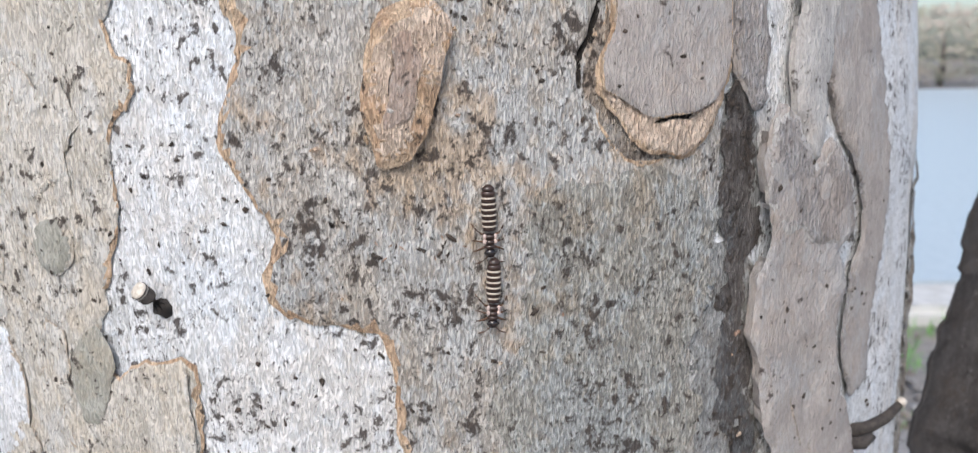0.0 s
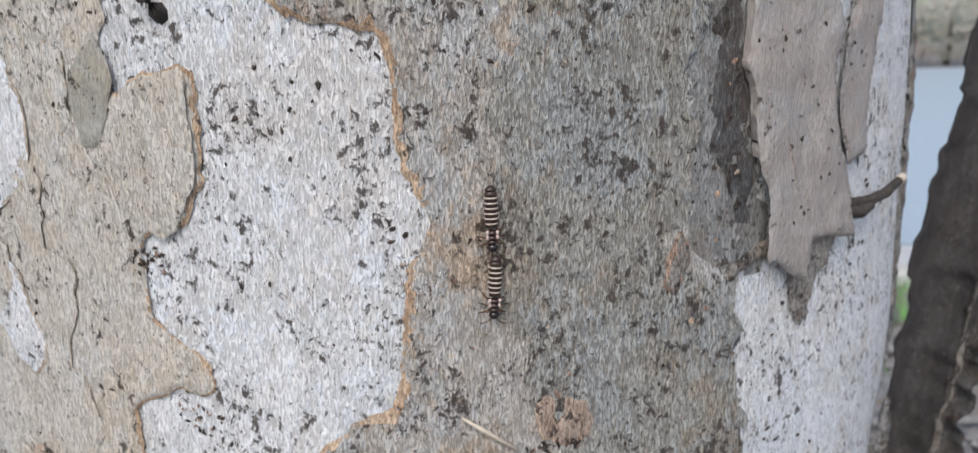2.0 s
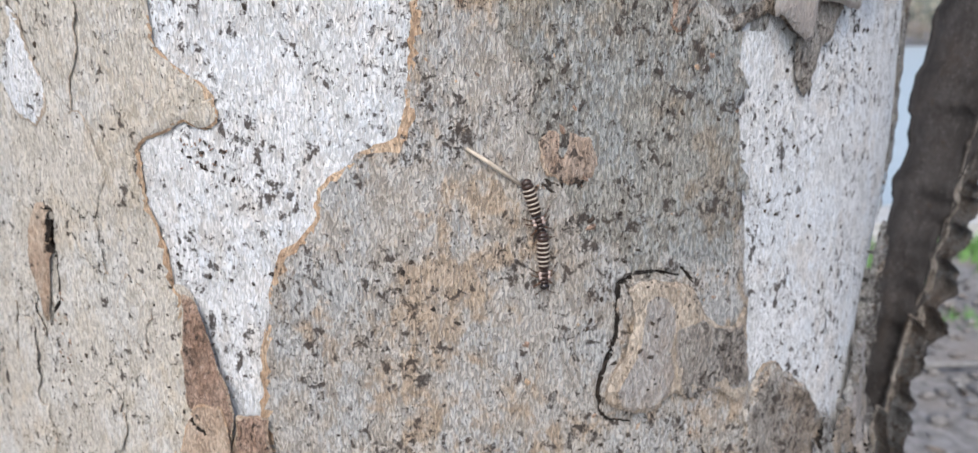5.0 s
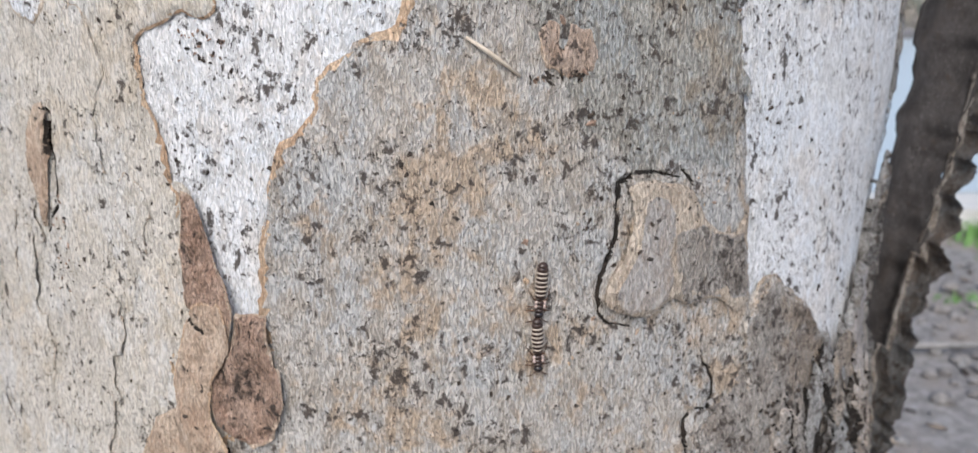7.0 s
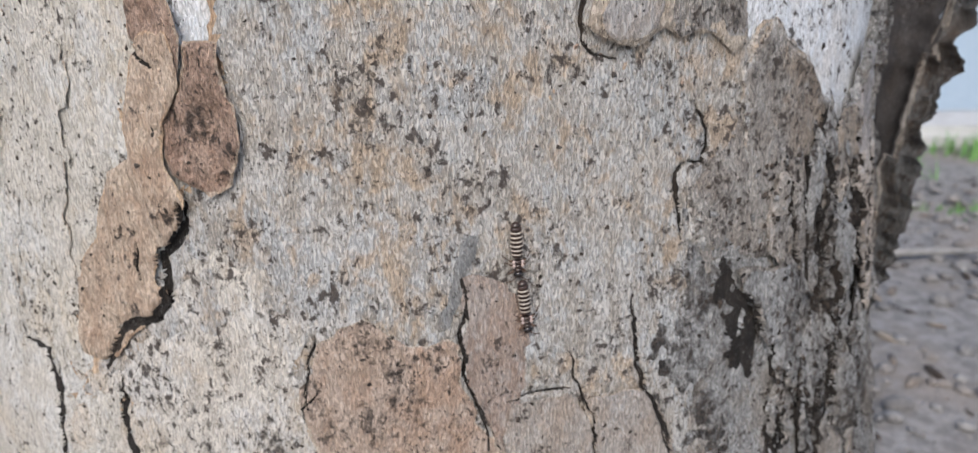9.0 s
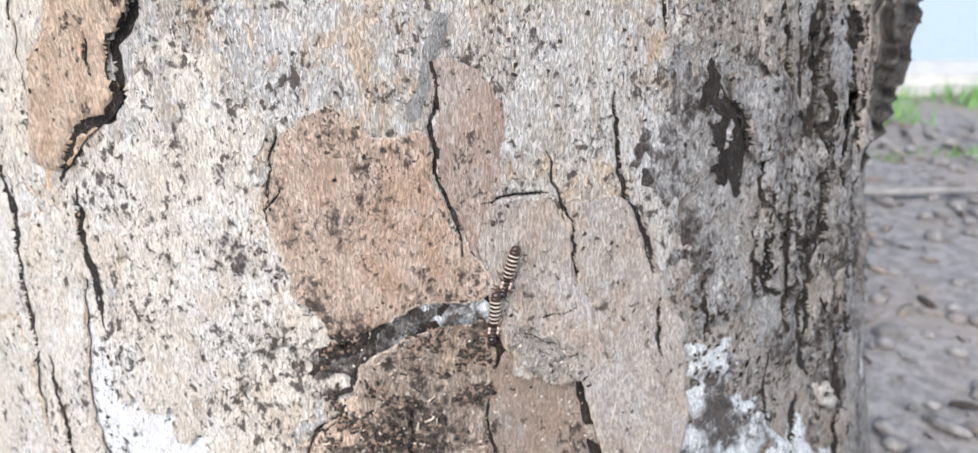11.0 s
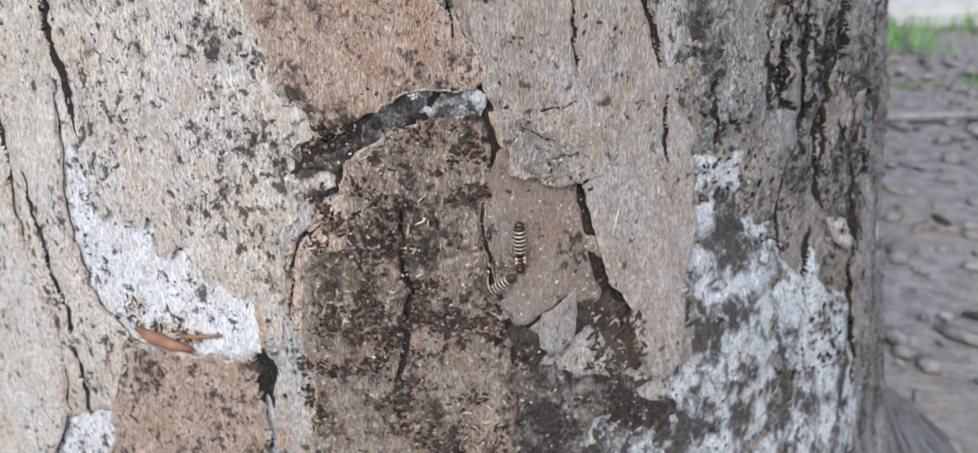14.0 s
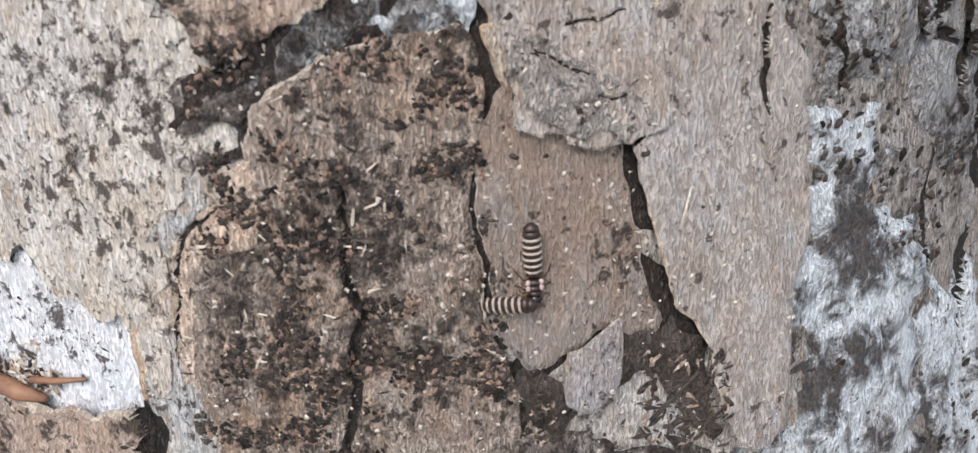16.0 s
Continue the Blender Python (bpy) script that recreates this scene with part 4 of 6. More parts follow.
def grown(outline, by):
    """The outline pushed outwards."""
    p = np.array(outline, float)
    d = np.roll(p, -1, 0) - np.roll(p, 1, 0)
    d /= np.hypot(*d.T)[:, None]
    q = np.roll(p, -1, 0)
    way = np.sign(np.sum(p[:, 0] * q[:, 1] - q[:, 0] * p[:, 1]))
    return p + way * by * np.stack([d[:, 1], -d[:, 0]], 1)


def sheet(outline, mats, base=0.0, thick=1.0, rim=1.2, edge=0.45, rough=0.6, step=1.5, lump=0.25, curl=0.0, undercut=0.25, seed=1,
          name="bark_sheet", label="", parent=None, lean=(0.0, 0.0), band=1.0, crumple=0.08, rim_until=1e9):
    """One sheet of bark on the trunk: a top with a sloping torn rim and a broken edge below it. Millimetres."""
    p = ragged(outline, rough, min(0.9, step * 0.7), seed)
    n = len(p)
    nxt, prv = np.roll(p, -1, 0), np.roll(p, 1, 0)
    tang = nxt - prv
    tang /= np.hypot(*tang.T)[:, None] + 1e-9
    area = np.sum(p[:, 0] * nxt[:, 1] - nxt[:, 0] * p[:, 1])
    inw = np.stack([-tang[:, 1], tang[:, 0]], 1) * np.sign(area)
    lo, hi = p.min(0), p.max(0)
    gx, gy = np.meshgrid(np.arange(lo[0], hi[0], step), np.arange(lo[1], hi[1], step * 1.15))
    gx, gy = gx.ravel(), gy.ravel()
    rs = np.random.RandomState(seed)
    gx, gy = gx + rs.uniform(-0.3, 0.3, len(gx)) * step, gy + rs.uniform(-0.3, 0.3, len(gx)) * step
    ok = inside(p, gx, gy)
    gx, gy = gx[ok], gy[ok]
    d = edge_distance(p, gx, gy)
    ok = d > max(rim * 1.15, 0.5 * step)
    pts = [p, np.stack([gx[ok], gy[ok]], 1)]
    for f in (0.5, 1.0):
        r = (p + inw * rim * f)[:: (1 if f < 1 else 2)]
        k = inside(p, r[:, 0], r[:, 1])
        k[k] = edge_distance(p, r[k, 0], r[k, 1]) > rim * f * 0.8
        pts.append(r[k])
    cuts = []
    for k, (line, width, depth) in enumerate(CRACKS):
        w = wandering(line, 0.6, 70 + k)
        if ((w > lo - 3) & (w < hi + 3)).all(1).any():
            cuts.append((w, width, depth))
            t = np.gradient(w, axis=0)
            t /= np.hypot(*t.T)[:, None] + 1e-9
            side = np.stack([-t[:, 1], t[:, 0]], 1)
            for f in (-1.1, -0.5, -0.2, 0.2, 0.5, 1.1):
                r = w + side * width * f
                j = inside(p, r[:, 0], r[:, 1])
                j[j] = edge_distance(p, r[j, 0], r[j, 1]) > 0.3
                pts.append(r[j])
    allp = np.concatenate(pts)
    cdt = delaunay_2d_cdt([Vector(v) for v in allp.tolist()], [(i, (i + 1) % n) for i in range(n)], [], 1, 1e-5)
    v2 = np.array([tuple(v) for v in cdt[0]])
    tris = [list(f) for f in cdt[2]]
    border = [tuple(e) for e, o in zip(cdt[1], cdt[3]) if any(k < n for k in o)]
    d = edge_distance(p, v2[:, 0], v2[:, 1])
    prof = edge + (1 - edge) * smooth(0, rim, d)
    mid = v2.mean(0)
    span = np.maximum(hi - lo, 1)
    tilt = lean[0] * (v2[:, 0] - mid[0]) / span[0] + lean[1] * (v2[:, 1] - mid[1]) / span[1]
    h = base + thick * prof + lump * fbm(v2[:, 0] / 7, v2[:, 1] / 12, 3, seed + 3) * smooth(0, 2 * rim, d)
    h += np.maximum(0, tilt) + curl * np.exp(-d / 5)
    h += 0.08 * min(thick, 1.0) * vnoise(v2[:, 0] / 1.1, v2[:, 1] / 1.6, seed + 8)
    h += crumple * fbm(v2[:, 0] / 2.4, v2[:, 1] / 3.4, 2, seed + 9)
    f = np.array(tris)
    mid2 = v2[f].mean(1)
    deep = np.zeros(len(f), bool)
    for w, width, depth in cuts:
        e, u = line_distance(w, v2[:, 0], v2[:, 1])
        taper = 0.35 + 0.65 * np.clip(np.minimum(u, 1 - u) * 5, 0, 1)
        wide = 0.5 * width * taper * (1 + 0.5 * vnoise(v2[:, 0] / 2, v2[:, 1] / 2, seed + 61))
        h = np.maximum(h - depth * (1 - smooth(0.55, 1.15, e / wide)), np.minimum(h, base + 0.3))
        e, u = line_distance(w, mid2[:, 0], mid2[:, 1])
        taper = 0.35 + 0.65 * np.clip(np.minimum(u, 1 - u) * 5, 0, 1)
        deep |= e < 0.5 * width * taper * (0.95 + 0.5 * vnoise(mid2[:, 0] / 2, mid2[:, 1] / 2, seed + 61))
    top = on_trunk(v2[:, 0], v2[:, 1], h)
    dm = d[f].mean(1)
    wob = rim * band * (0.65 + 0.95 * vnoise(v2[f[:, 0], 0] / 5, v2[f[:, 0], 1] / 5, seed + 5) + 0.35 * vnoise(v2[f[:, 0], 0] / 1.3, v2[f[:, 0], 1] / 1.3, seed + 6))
    # faces inside a crack take the near-black colour that stands in for shade
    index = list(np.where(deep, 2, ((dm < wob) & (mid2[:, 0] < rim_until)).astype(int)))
    # the broken edge
    ids = sorted({k for e in border for k in e})
    near = {k: int(np.argmin((p[:, 0] - v2[k, 0]) ** 2 + (p[:, 1] - v2[k, 1]) ** 2)) for k in ids}
    low = np.array([v2[k] + inw[near[k]] * undercut for k in ids])
    foot = on_trunk(low[:, 0], low[:, 1], np.full(len(low), base - 0.5))
    lip = {k: len(v2) + i for i, k in enumerate(ids)}
    top2 = top[ids]
    foot_id = {k: len(v2) + len(ids) + i for i, k in enumerate(ids)}
    skirt = []
    # orient each piece of the edge outward
    first = {}
    for t in tris:
        for a, b in ((t[0], t[1]), (t[1], t[2]), (t[2], t[0])):
            first[(a, b)] = True
    for a, b in border:
        if (a, b) not in first:
            a, b = b, a
        skirt.append([lip[b], lip[a], foot_id[a], foot_id[b]])
    verts = np.concatenate([top, top2, foot])
    ob = mesh_object(name, verts, tris + skirt, [*mats, DIRT_AND_SHADE], index + [1] * len(skirt), parent or tree)
    n0 = len(LAID[0])
    LAID[0].extend(top.tolist())
    LAID[1].extend([i + n0 for i in t] for t in tris)
    return tagged(ob, label)


def trunk():
    s1 = np.arange(-150, 172, 1.3)
    s0 = np.arange(172, 2 * math.pi * NOM - 150, 14.0)
    ss = np.concatenate([s1, s0])
    zz = np.concatenate([np.arange(-40, 120, 8.0), np.arange(120, 570, 1.6), np.arange(570, 2300, 30.0)])
    S, Z = np.meshgrid(ss, zz)
    v = on_trunk(S.ravel(), Z.ravel(), 0.12 * vnoise(S.ravel() / 2.5, Z.ravel() / 5, 4)).reshape(-1, 3)
    # root flare towards the ground
    m, k = len(ss), len(zz)
    flare = 1 + 0.35 * np.clip((110 - Z.ravel()) / 150, 0, 1) ** 2 * (1 + 0.4 * np.sin(5 * S.ravel() / NOM))
    v[:, 0] *= flare
    v[:, 1] *= flare
    faces = [(r * m + c, r * m + (c + 1) % m, (r + 1) * m + (c + 1) % m, (r + 1) * m + c) for r in range(k - 1) for c in range(m)]
    low = Z.ravel()[[f[0] for f in faces]] < 128
    ob = mesh_object("trunk", v, faces, [WHITE, CRUSTY], low.astype(int), tree)
    tagged(ob, "smooth whitish bark with dark specks")


trunk()
sheet(OUTLINE_CENTRAL, [TAN, RIM], 0, 1.0, 1.5, 0.4, 0.7, 1.5, 0.22, seed=11, rim_until=40, label="large grey-tan speckled sheet with a torn orange edge")
sheet(OUTLINE_LEFT, [CREAM, RIM], 0, 0.9, 1.0, 0.4, 0.8, 1.6, 0.3, seed=12, crumple=0.12, label="large cream sheet of smooth bark", band=0.7)
sheet(grown(OUTLINE_WHITEL1, 0.8), [WHITE, PALE_RIM], 1.05, 0.25, 0.8, 0.3, 0.4, 1.5, 0.1, seed=13, label="white bark patch")
sheet(grown(OUTLINE_WHITEL2, 0.8), [WHITE, PALE_RIM], 1.05, 0.25, 0.8, 0.3, 0.4, 1.5, 0.1, seed=14, label="white bark patch")
# thin films of cream bark that lift a little
rs = np.random.RandomState(21)
for k in range(44):
    s0, z0, w, l = rs.uniform(-98, -36), rs.uniform(262, 484), rs.uniform(5, 12), rs.uniform(14, 38)
    o = [(s0 - 0.5 * w, z0 - 0.3 * l), (s0 - 0.45 * w, z0 + 0.35 * l), (s0 - 0.1 * w, z0 + 0.5 * l), (s0 + 0.4 * w, z0 + 0.42 * l), (s0 + 0.5 * w, z0 + 0.1 * l), (s0 + 0.2 * w, z0 - 0.2 * l), (s0 + 0.3 * w, z0 - 0.5 * l)]
    if inside(np.array(OUTLINE_LEFT), np.array([q[0] for q in o]), np.array([q[1] for q in o])).all():
        sheet(o, [CREAM, PALE_RIM], 0.9, 0.4, 0.5, 0.6, 1.2, 1.2, 0.12, seed=160 + k, lean=(rs.uniform(-0.35, 0.35), 0), name="bark_film", label="thin lifting film of cream bark", band=0.35)
sheet(OUTLINE_LOBE, [CREAM, CREAM], 1.0, 0.2, 0.9, 0.2, 0.5, 1.2, 0.2, seed=15, name="bark_plate", label="thin cream lobe of bark", lean=(1.0, 0))
sheet(OUTLINE_GREENFLAKE, [OLIVE, OLIVE], 1.0, 0.5, 0.8, 0.3, 0.3, 1.2, 0.2, seed=16, name="bark_flake", label="olive grey flake")
sheet(OUTLINE_DISC, [OLIVE, CREAM], 1.0, 0.4, 0.8, 0.3, 0.3, 1.2, 0.2, seed=17, name="bark_flake", label="small rounded olive flake")
# the trough's bluish shade is painted in with this darker sheet
sheet(OUTLINE_DUSKY, [DUSKY, DUSKY], 0, 0.35, 1.6, 0.3, 2.2, 1.5, 0.2, seed=18, label="dusky grey recess between bark plates, its shade put into the colour")
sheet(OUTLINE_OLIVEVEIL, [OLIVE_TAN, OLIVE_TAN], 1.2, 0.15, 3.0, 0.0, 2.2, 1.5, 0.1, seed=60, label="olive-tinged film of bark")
sheet(OUTLINE_TOPOUT, [SMUTTY, RIM], 0.3, 0.85, 1.0, 0.7, 0.35, 0.9, 0.2, seed=19, name="bark_plate", label="grey-brown sunken layer with an orange torn lower edge", band=0.8)
sheet(OUTLINE_TOPMARGIN, [PEACH, RIM], 1.0, 1.5, 0.9, 0.6, 0.45, 0.8, 0.3, seed=68, crumple=0.35, name="bark_plate", label="thick crumbly orange margin of a bark plate", band=0.8)
sheet(OUTLINE_TOPIN, [MAUVE, RIM], 2.3, 0.9, 0.5, 0.75, 0.3, 0.9, 0.2, seed=20, name="bark_plate", label="smooth mauve-grey upper plate", band=0.35)
sheet(OUTLINE_OVAL, [PEACH, RIM], 0.7, 2.6, 2.4, 0.55, 0.3, 0.8, 0.25, seed=21, crumple=0.22, lean=(1.6, -0.6), undercut=0.7, name="bark_plate", label="raised oval orange-brown plate", band=1.5)
sheet(OUTLINE_OVALIN, [REDUMBER, ORANGE], 3.15, 0.5, 0.4, 0.6, 0.3, 0.8, 0.12, seed=22, lean=(0.9, -0.3), name="bark_flake", label="reddish brown flake on the oval plate", band=0.5)
sheet(OUTLINE_STRIP1, [GREY, MAUVE], 0.2, 1.6, 0.9, 0.5, 0.4, 1.2, 0.3, seed=23, crumple=0.25, name="bark_strip", label="grey bark strip")
# brown stain and deep shade under the strip's edge share this dark colour
sheet(OUTLINE_STAIN_AND_SHADE, [DARK_BROWN, DARK_BROWN], 0.6, 0.15, 1.5, 0.2, 1.0, 1.1, 0.15, seed=69, label="dark brown stain and painted recess shade beside a curling strip", crumple=0.3)
sheet(OUTLINE_FRINGE, [SMUTTY, SMUTTY], 0.3, 1.0, 0.6, 0.5, 0.5, 0.8, 0.2, seed=70, name="bark_flake", label="ragged tan fringe hanging over white bark", crumple=0.25, band=0.7)
sheet(OUTLINE_SCAB, [SMUTTY, REDFLAKE], 0.9, 0.9, 0.6, 0.4, 0.6, 0.7, 0.25, seed=71, name="bark_flake", label="small reddish scab of bark", crumple=0.4)
sheet(OUTLINE_STRIP3, [MAUVE, MAUVE], 1.2, 2.0, 0.8, 0.6, 0.35, 1.1, 0.4, curl=0.7, seed=24, crumple=0.25, undercut=0.8, name="bark_strip", label="long curling mauve-grey bark strip")
sheet(OUTLINE_STRIP2, [PALE_GREY, PALE_GREY], 1.6, 1.4, 0.9, 0.5, 0.4, 1.2, 0.4, seed=25, crumple=0.25, name="bark_strip", label="grey bark strip")
sheet(OUTLINE_STRIP5, [GREY, PALE_GREY], 3.0, 0.9, 0.8, 0.6, 0.6, 1.0, 0.3, seed=64, crumple=0.2, name="bark_strip", label="grey-brown bark layer with a scalloped lower edge")
sheet(OUTLINE_CREASE, [FAWN, FAWN], 2.95, 0.6, 0.4, 0.3, 0.25, 0.8, 0.1, seed=61, name="bark_fold", label="pinkish raised crease along a bark strip")
sheet(OUTLINE_STRIP4, [MAUVE, GREY], 0.3, 1.4, 0.9, 0.5, 0.5, 1.5, 0.4, seed=26, crumple=0.25, name="bark_strip", label="rough grey bark strip")
sheet(OUTLINE_SCAR, [RUSTY, ORANGE], 1.0, 0.45, 0.8, 0.5, 0.5, 0.7, 0.2, seed=27, crumple=0.3, band=0.8, name="bark_flake", label="faint squarish brown scar with an orange edge")
sheet(OUTLINE_RECT, [PALE_RIM, PALE_RIM], 0.8, 1.2, 0.7, 0.65, 0.3, 0.8, 0.25, seed=28, lean=(-1.4, 0), undercut=0.6, name="bark_plate", label="fawn plate with a cream edge and dark outline", curl=0.2, rim_until=64)
sheet(OUTLINE_RECTIN, [FAWN, PALE_RIM], 2.4, 0.45, 0.5, 0.5, 0.25, 0.8, 0.15, seed=29, lean=(-0.7, 0), name="bark_plate", label="grey-tan upper layer of the plate", band=0.6)
sheet(OUTLINE_RECTGREY, [SMUTTY, FAWN], 2.05, 0.3, 0.6, 0.3, 0.4, 0.8, 0.15, seed=72, name="bark_flake", label="sooty grey face of the plate", crumple=0.2)
sheet(OUTLINE_TANFRINGE, [SMUTTY, TAN], 0.9, 0.8, 0.8, 0.5, 0.7, 1.0, 0.3, seed=73, name="bark_plate", label="smutty tan bark with a scalloped upper edge", crumple=0.3)
sheet(OUTLINE_SLIVER, [ORANGE, ORANGE], 0.6, 1.3, 0.7, 0.5, 0.2, 0.9, 0.3, seed=30, name="bark_flake", label="narrow brown sliver of bark", lean=(1.2, 0))
sheet(OUTLINE_CREAMFILL, [CREAM, CREAM], 0.1, 0.7, 0.8, 0.4, 0.6, 1.2, 0.3, seed=92, label="cream bark behind peeling flakes", crumple=0.2)
sheet(grown(OUTLINE_FLAKEC, 0.6), [ORANGE, RIM], 0.7, 1.3, 0.7, 0.75, 0.4, 0.9, 0.5, seed=31, crumple=0.3, name="bark_plate", label="orange-tan plate with ragged overhanging edge", lean=(2.8, 0), band=0.7, undercut=0.9)
sheet(OUTLINE_FLAKEA, [REDFLAKE, ORANGE], 0.7, 1.3, 0.6, 0.7, 0.3, 0.8, 0.5, seed=32, crumple=0.4, name="bark_flake", label="pointed reddish brown flake", lean=(1.6, 0), undercut=0.7)
sheet(OUTLINE_FLAKEB, [REDFLAKE, ORANGE], 0.9, 1.4, 0.6, 0.7, 0.3, 0.8, 0.9, seed=33, crumple=0.6, name="bark_flake", label="puckered reddish brown flake", lean=(1.4, 0), undercut=0.7)
sheet(OUTLINE_CREAMLOW, [CREAM_SMUT, CREAM_SMUT], 1.05, 0.2, 1.5, 0.1, 3.0, 1.2, 0.2, seed=48, label="cream bark with sooty spots")
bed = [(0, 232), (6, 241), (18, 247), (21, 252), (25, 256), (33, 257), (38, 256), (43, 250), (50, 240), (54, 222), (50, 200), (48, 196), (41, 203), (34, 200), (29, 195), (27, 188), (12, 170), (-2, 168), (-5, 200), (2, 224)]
# seen only through the gaps, which it darkens as shade would
sheet(bed, [DIRT_AND_SHADE, DIRT_AND_SHADE], 1.05, 0.25, 0.8, 0.3, 0.4, 1.2, 0.15, seed=34, crumple=0.2, label="dark sheet for dirt and gap shade under the cracked plates")
sheet(OUTLINE_HOLLOW, [HUMUS, HUMUS], 1.75, 0.3, 0.8, 0.3, 0.8, 0.8, 0.15, seed=62, crumple=0.45, label="dark humus in a hollow of the bark")
sheet(OUTLINE_POCKET, [HUMUS, HUMUS], 1.75, 0.3, 0.8, 0.3, 0.8, 0.8, 0.15, seed=63, crumple=0.45, label="dark humus in a small pocket of the bark")
sheet(OUTLINE_HOLLOWL, [SOOTY, SOOTY], 1.6, 0.3, 0.8, 0.3, 1.8, 0.8, 0.15, seed=74, crumple=0.45, label="dark humus in a hollow beside an arched edge")
sheet(OUTLINE_LEFTLOW, [CREAM_SMUT, PALE_RIM], 0.2, 0.8, 0.8, 0.5, 0.8, 1.3, 0.4, seed=58, label="cream bark between long cracks", crumple=0.2)
under = [(52, 150), (52, 262), (64, 290), (80, 298), (100, 288), (128, 270), (128, 150)]
side = [(114, 105), (113, 296), (130, 304), (178, 300), (178, 105)]
sheet(side, [CRUSTY, CRUSTY], 0, 0.8, 1.2, 0.3, 2.0, 2.2, 0.6, seed=56, crumple=0.5, label="dark crusty bark on the shaded side")
sheet(under, [SMUTTY, SMUTTY], 0, 0.45, 1.0, 0.3, 1.0, 2.0, 0.3, seed=59, label="smutty grey bark under rough ridges")
sheet(OUTLINE_TANRIGHT, [SMUTTY, TAN], 0, 1.2, 1.2, 0.35, 0.9, 1.3, 0.5, seed=46, crumple=0.45, label="smutty grey-tan bark lapping over white bark")
sheet(OUTLINE_LEDGE2, [CREAM, PALE_RIM], 0.6, 1.4, 1.0, 0.5, 0.6, 1.3, 0.5, seed=47, name="bark_plate", label="cream plate beside a long crack")
sheet(grown(OUTLINE_ARCH, 1.2), [CRUSTY, MOULDY], 1.5, 0.35, 1.0, 0.4, 0.8, 0.6, 0.3, seed=49, band=1.6, crumple=0.75, name="bark_flake", label="grey fibrous bark bared under an arched plate edge")
sheet(OUTLINE_CRUST, [CRUSTY, CRUSTY], 0, 1.1, 1.2, 0.3, 3.0, 1.3, 0.7, seed=35, crumple=0.45, label="dark crusty furrowed bark")
sheet(OUTLINE_MOULD, [MOULDY, MOULDY], 0, 1.1, 1.2, 0.3, 3.6, 1.4, 0.5, seed=36, crumple=0.7, label="bluish white bark mottled with black mould")
sheet(OUTLINE_DIRTLOW, [SOOTY, SOOTY], 1.65, 0.3, 1.2, 0.2, 2.6, 0.9, 0.2, seed=67, crumple=0.4, label="sooty dirt spread over pale bark")
sheet(grown(OUTLINE_BROWN, 0.7), [RUSTY, PALE_RIM], 1.0, 0.6, 0.7, 0.7, 0.7, 0.9, 0.25, seed=37, lean=(0.3, -2.4), band=0.6, undercut=0.6, name="bark_plate", label="rusty tan plate with dark stains")
sheet(OUTLINE_MID, [REDUMBER, REDUMBER], 1.15, 0.3, 0.8, 0.3, 0.9, 0.9, 0.2, seed=38, lean=(-1.0, 0), name="bark_plate", label="reddish brown plate beside a crack")
sheet(OUTLINE_MIDTOP, [DUSKY, DUSKY], 1.1, 0.2, 0.8, 0.2, 0.6, 0.8, 0.1, seed=93, name="bark_flake", label="thin greenish grey film above a brown plate")
sheet(grown(OUTLINE_Q3, 0.5), [UMBER, FAWN], 0.9, 1.0, 0.3, 0.8, 0.4, 0.8, 0.2, seed=39, crumple=0.15, band=0.5, name="bark_plate", label="smooth brown plate in a hollow between cracks")
sheet(grown(OUTLINE_Q1, 0.85), [FAWN, CRUMBLY], 1.3, 1.0, 0.4, 0.8, 0.6, 0.7, 0.22, seed=40, crumple=0.25, lean=(0.3, -2.6), band=0.4, undercut=0.6, name="bark_plate", label="thick fawn plate with a crumbling lower edge")
sheet(OUTLINE_Q1C, [CRUMBLY, CRUMBLY], 2.5, 0.45, 0.4, 0.5, 0.6, 0.5, 0.3, seed=75, crumple=0.5, name="bark_flake", label="thin crumbling layer on a bark plate", band=0.4)
sheet(OUTLINE_Q1B, [CRUMBLY, CRUMBLY], 2.7, 0.9, 0.4, 0.7, 0.7, 0.45, 0.35, seed=65, crumple=0.9, lean=(0, -0.8), name="bark_flake", label="crumbling layered lip of a bark plate", band=0.4)
sheet(OUTLINE_JUNCTION, [FAWN, PALE_RIM], 1.5, 0.9, 0.5, 0.6, 0.4, 0.6, 0.2, seed=94, crumple=0.35, name="bark_flake", label="small fawn flake where cracks meet", band=0.4)
sheet(grown(OUTLINE_SPLINTER, 0.2), [PALE_RIM, RIM], 1.6, 1.1, 0.4, 0.5, 0.3, 0.6, 0.4, seed=66, crumple=0.5, name="bark_flake", label="torn orange splinter in a crack")
sheet(grown(OUTLINE_Q2, 0.45), [FAWN, PALE_RIM], 1.6, 1.1, 0.5, 0.8, 0.4, 0.8, 0.25, seed=41, crumple=0.25, lean=(-0.4, -2.6), rim_until=53, band=0.8, undercut=0.5, name="bark_plate", label="long fawn plate with a tongue-shaped tip")
sheet(grown(OUTLINE_Q4RIM, 0.4), [PEACH, PALE_RIM], 1.7, 1.4, 0.5, 0.6, 0.4, 0.6, 0.2, seed=76, crumple=0.35, name="bark_flake", label="layered cream torn edge beside a grimy plate", band=0.4)
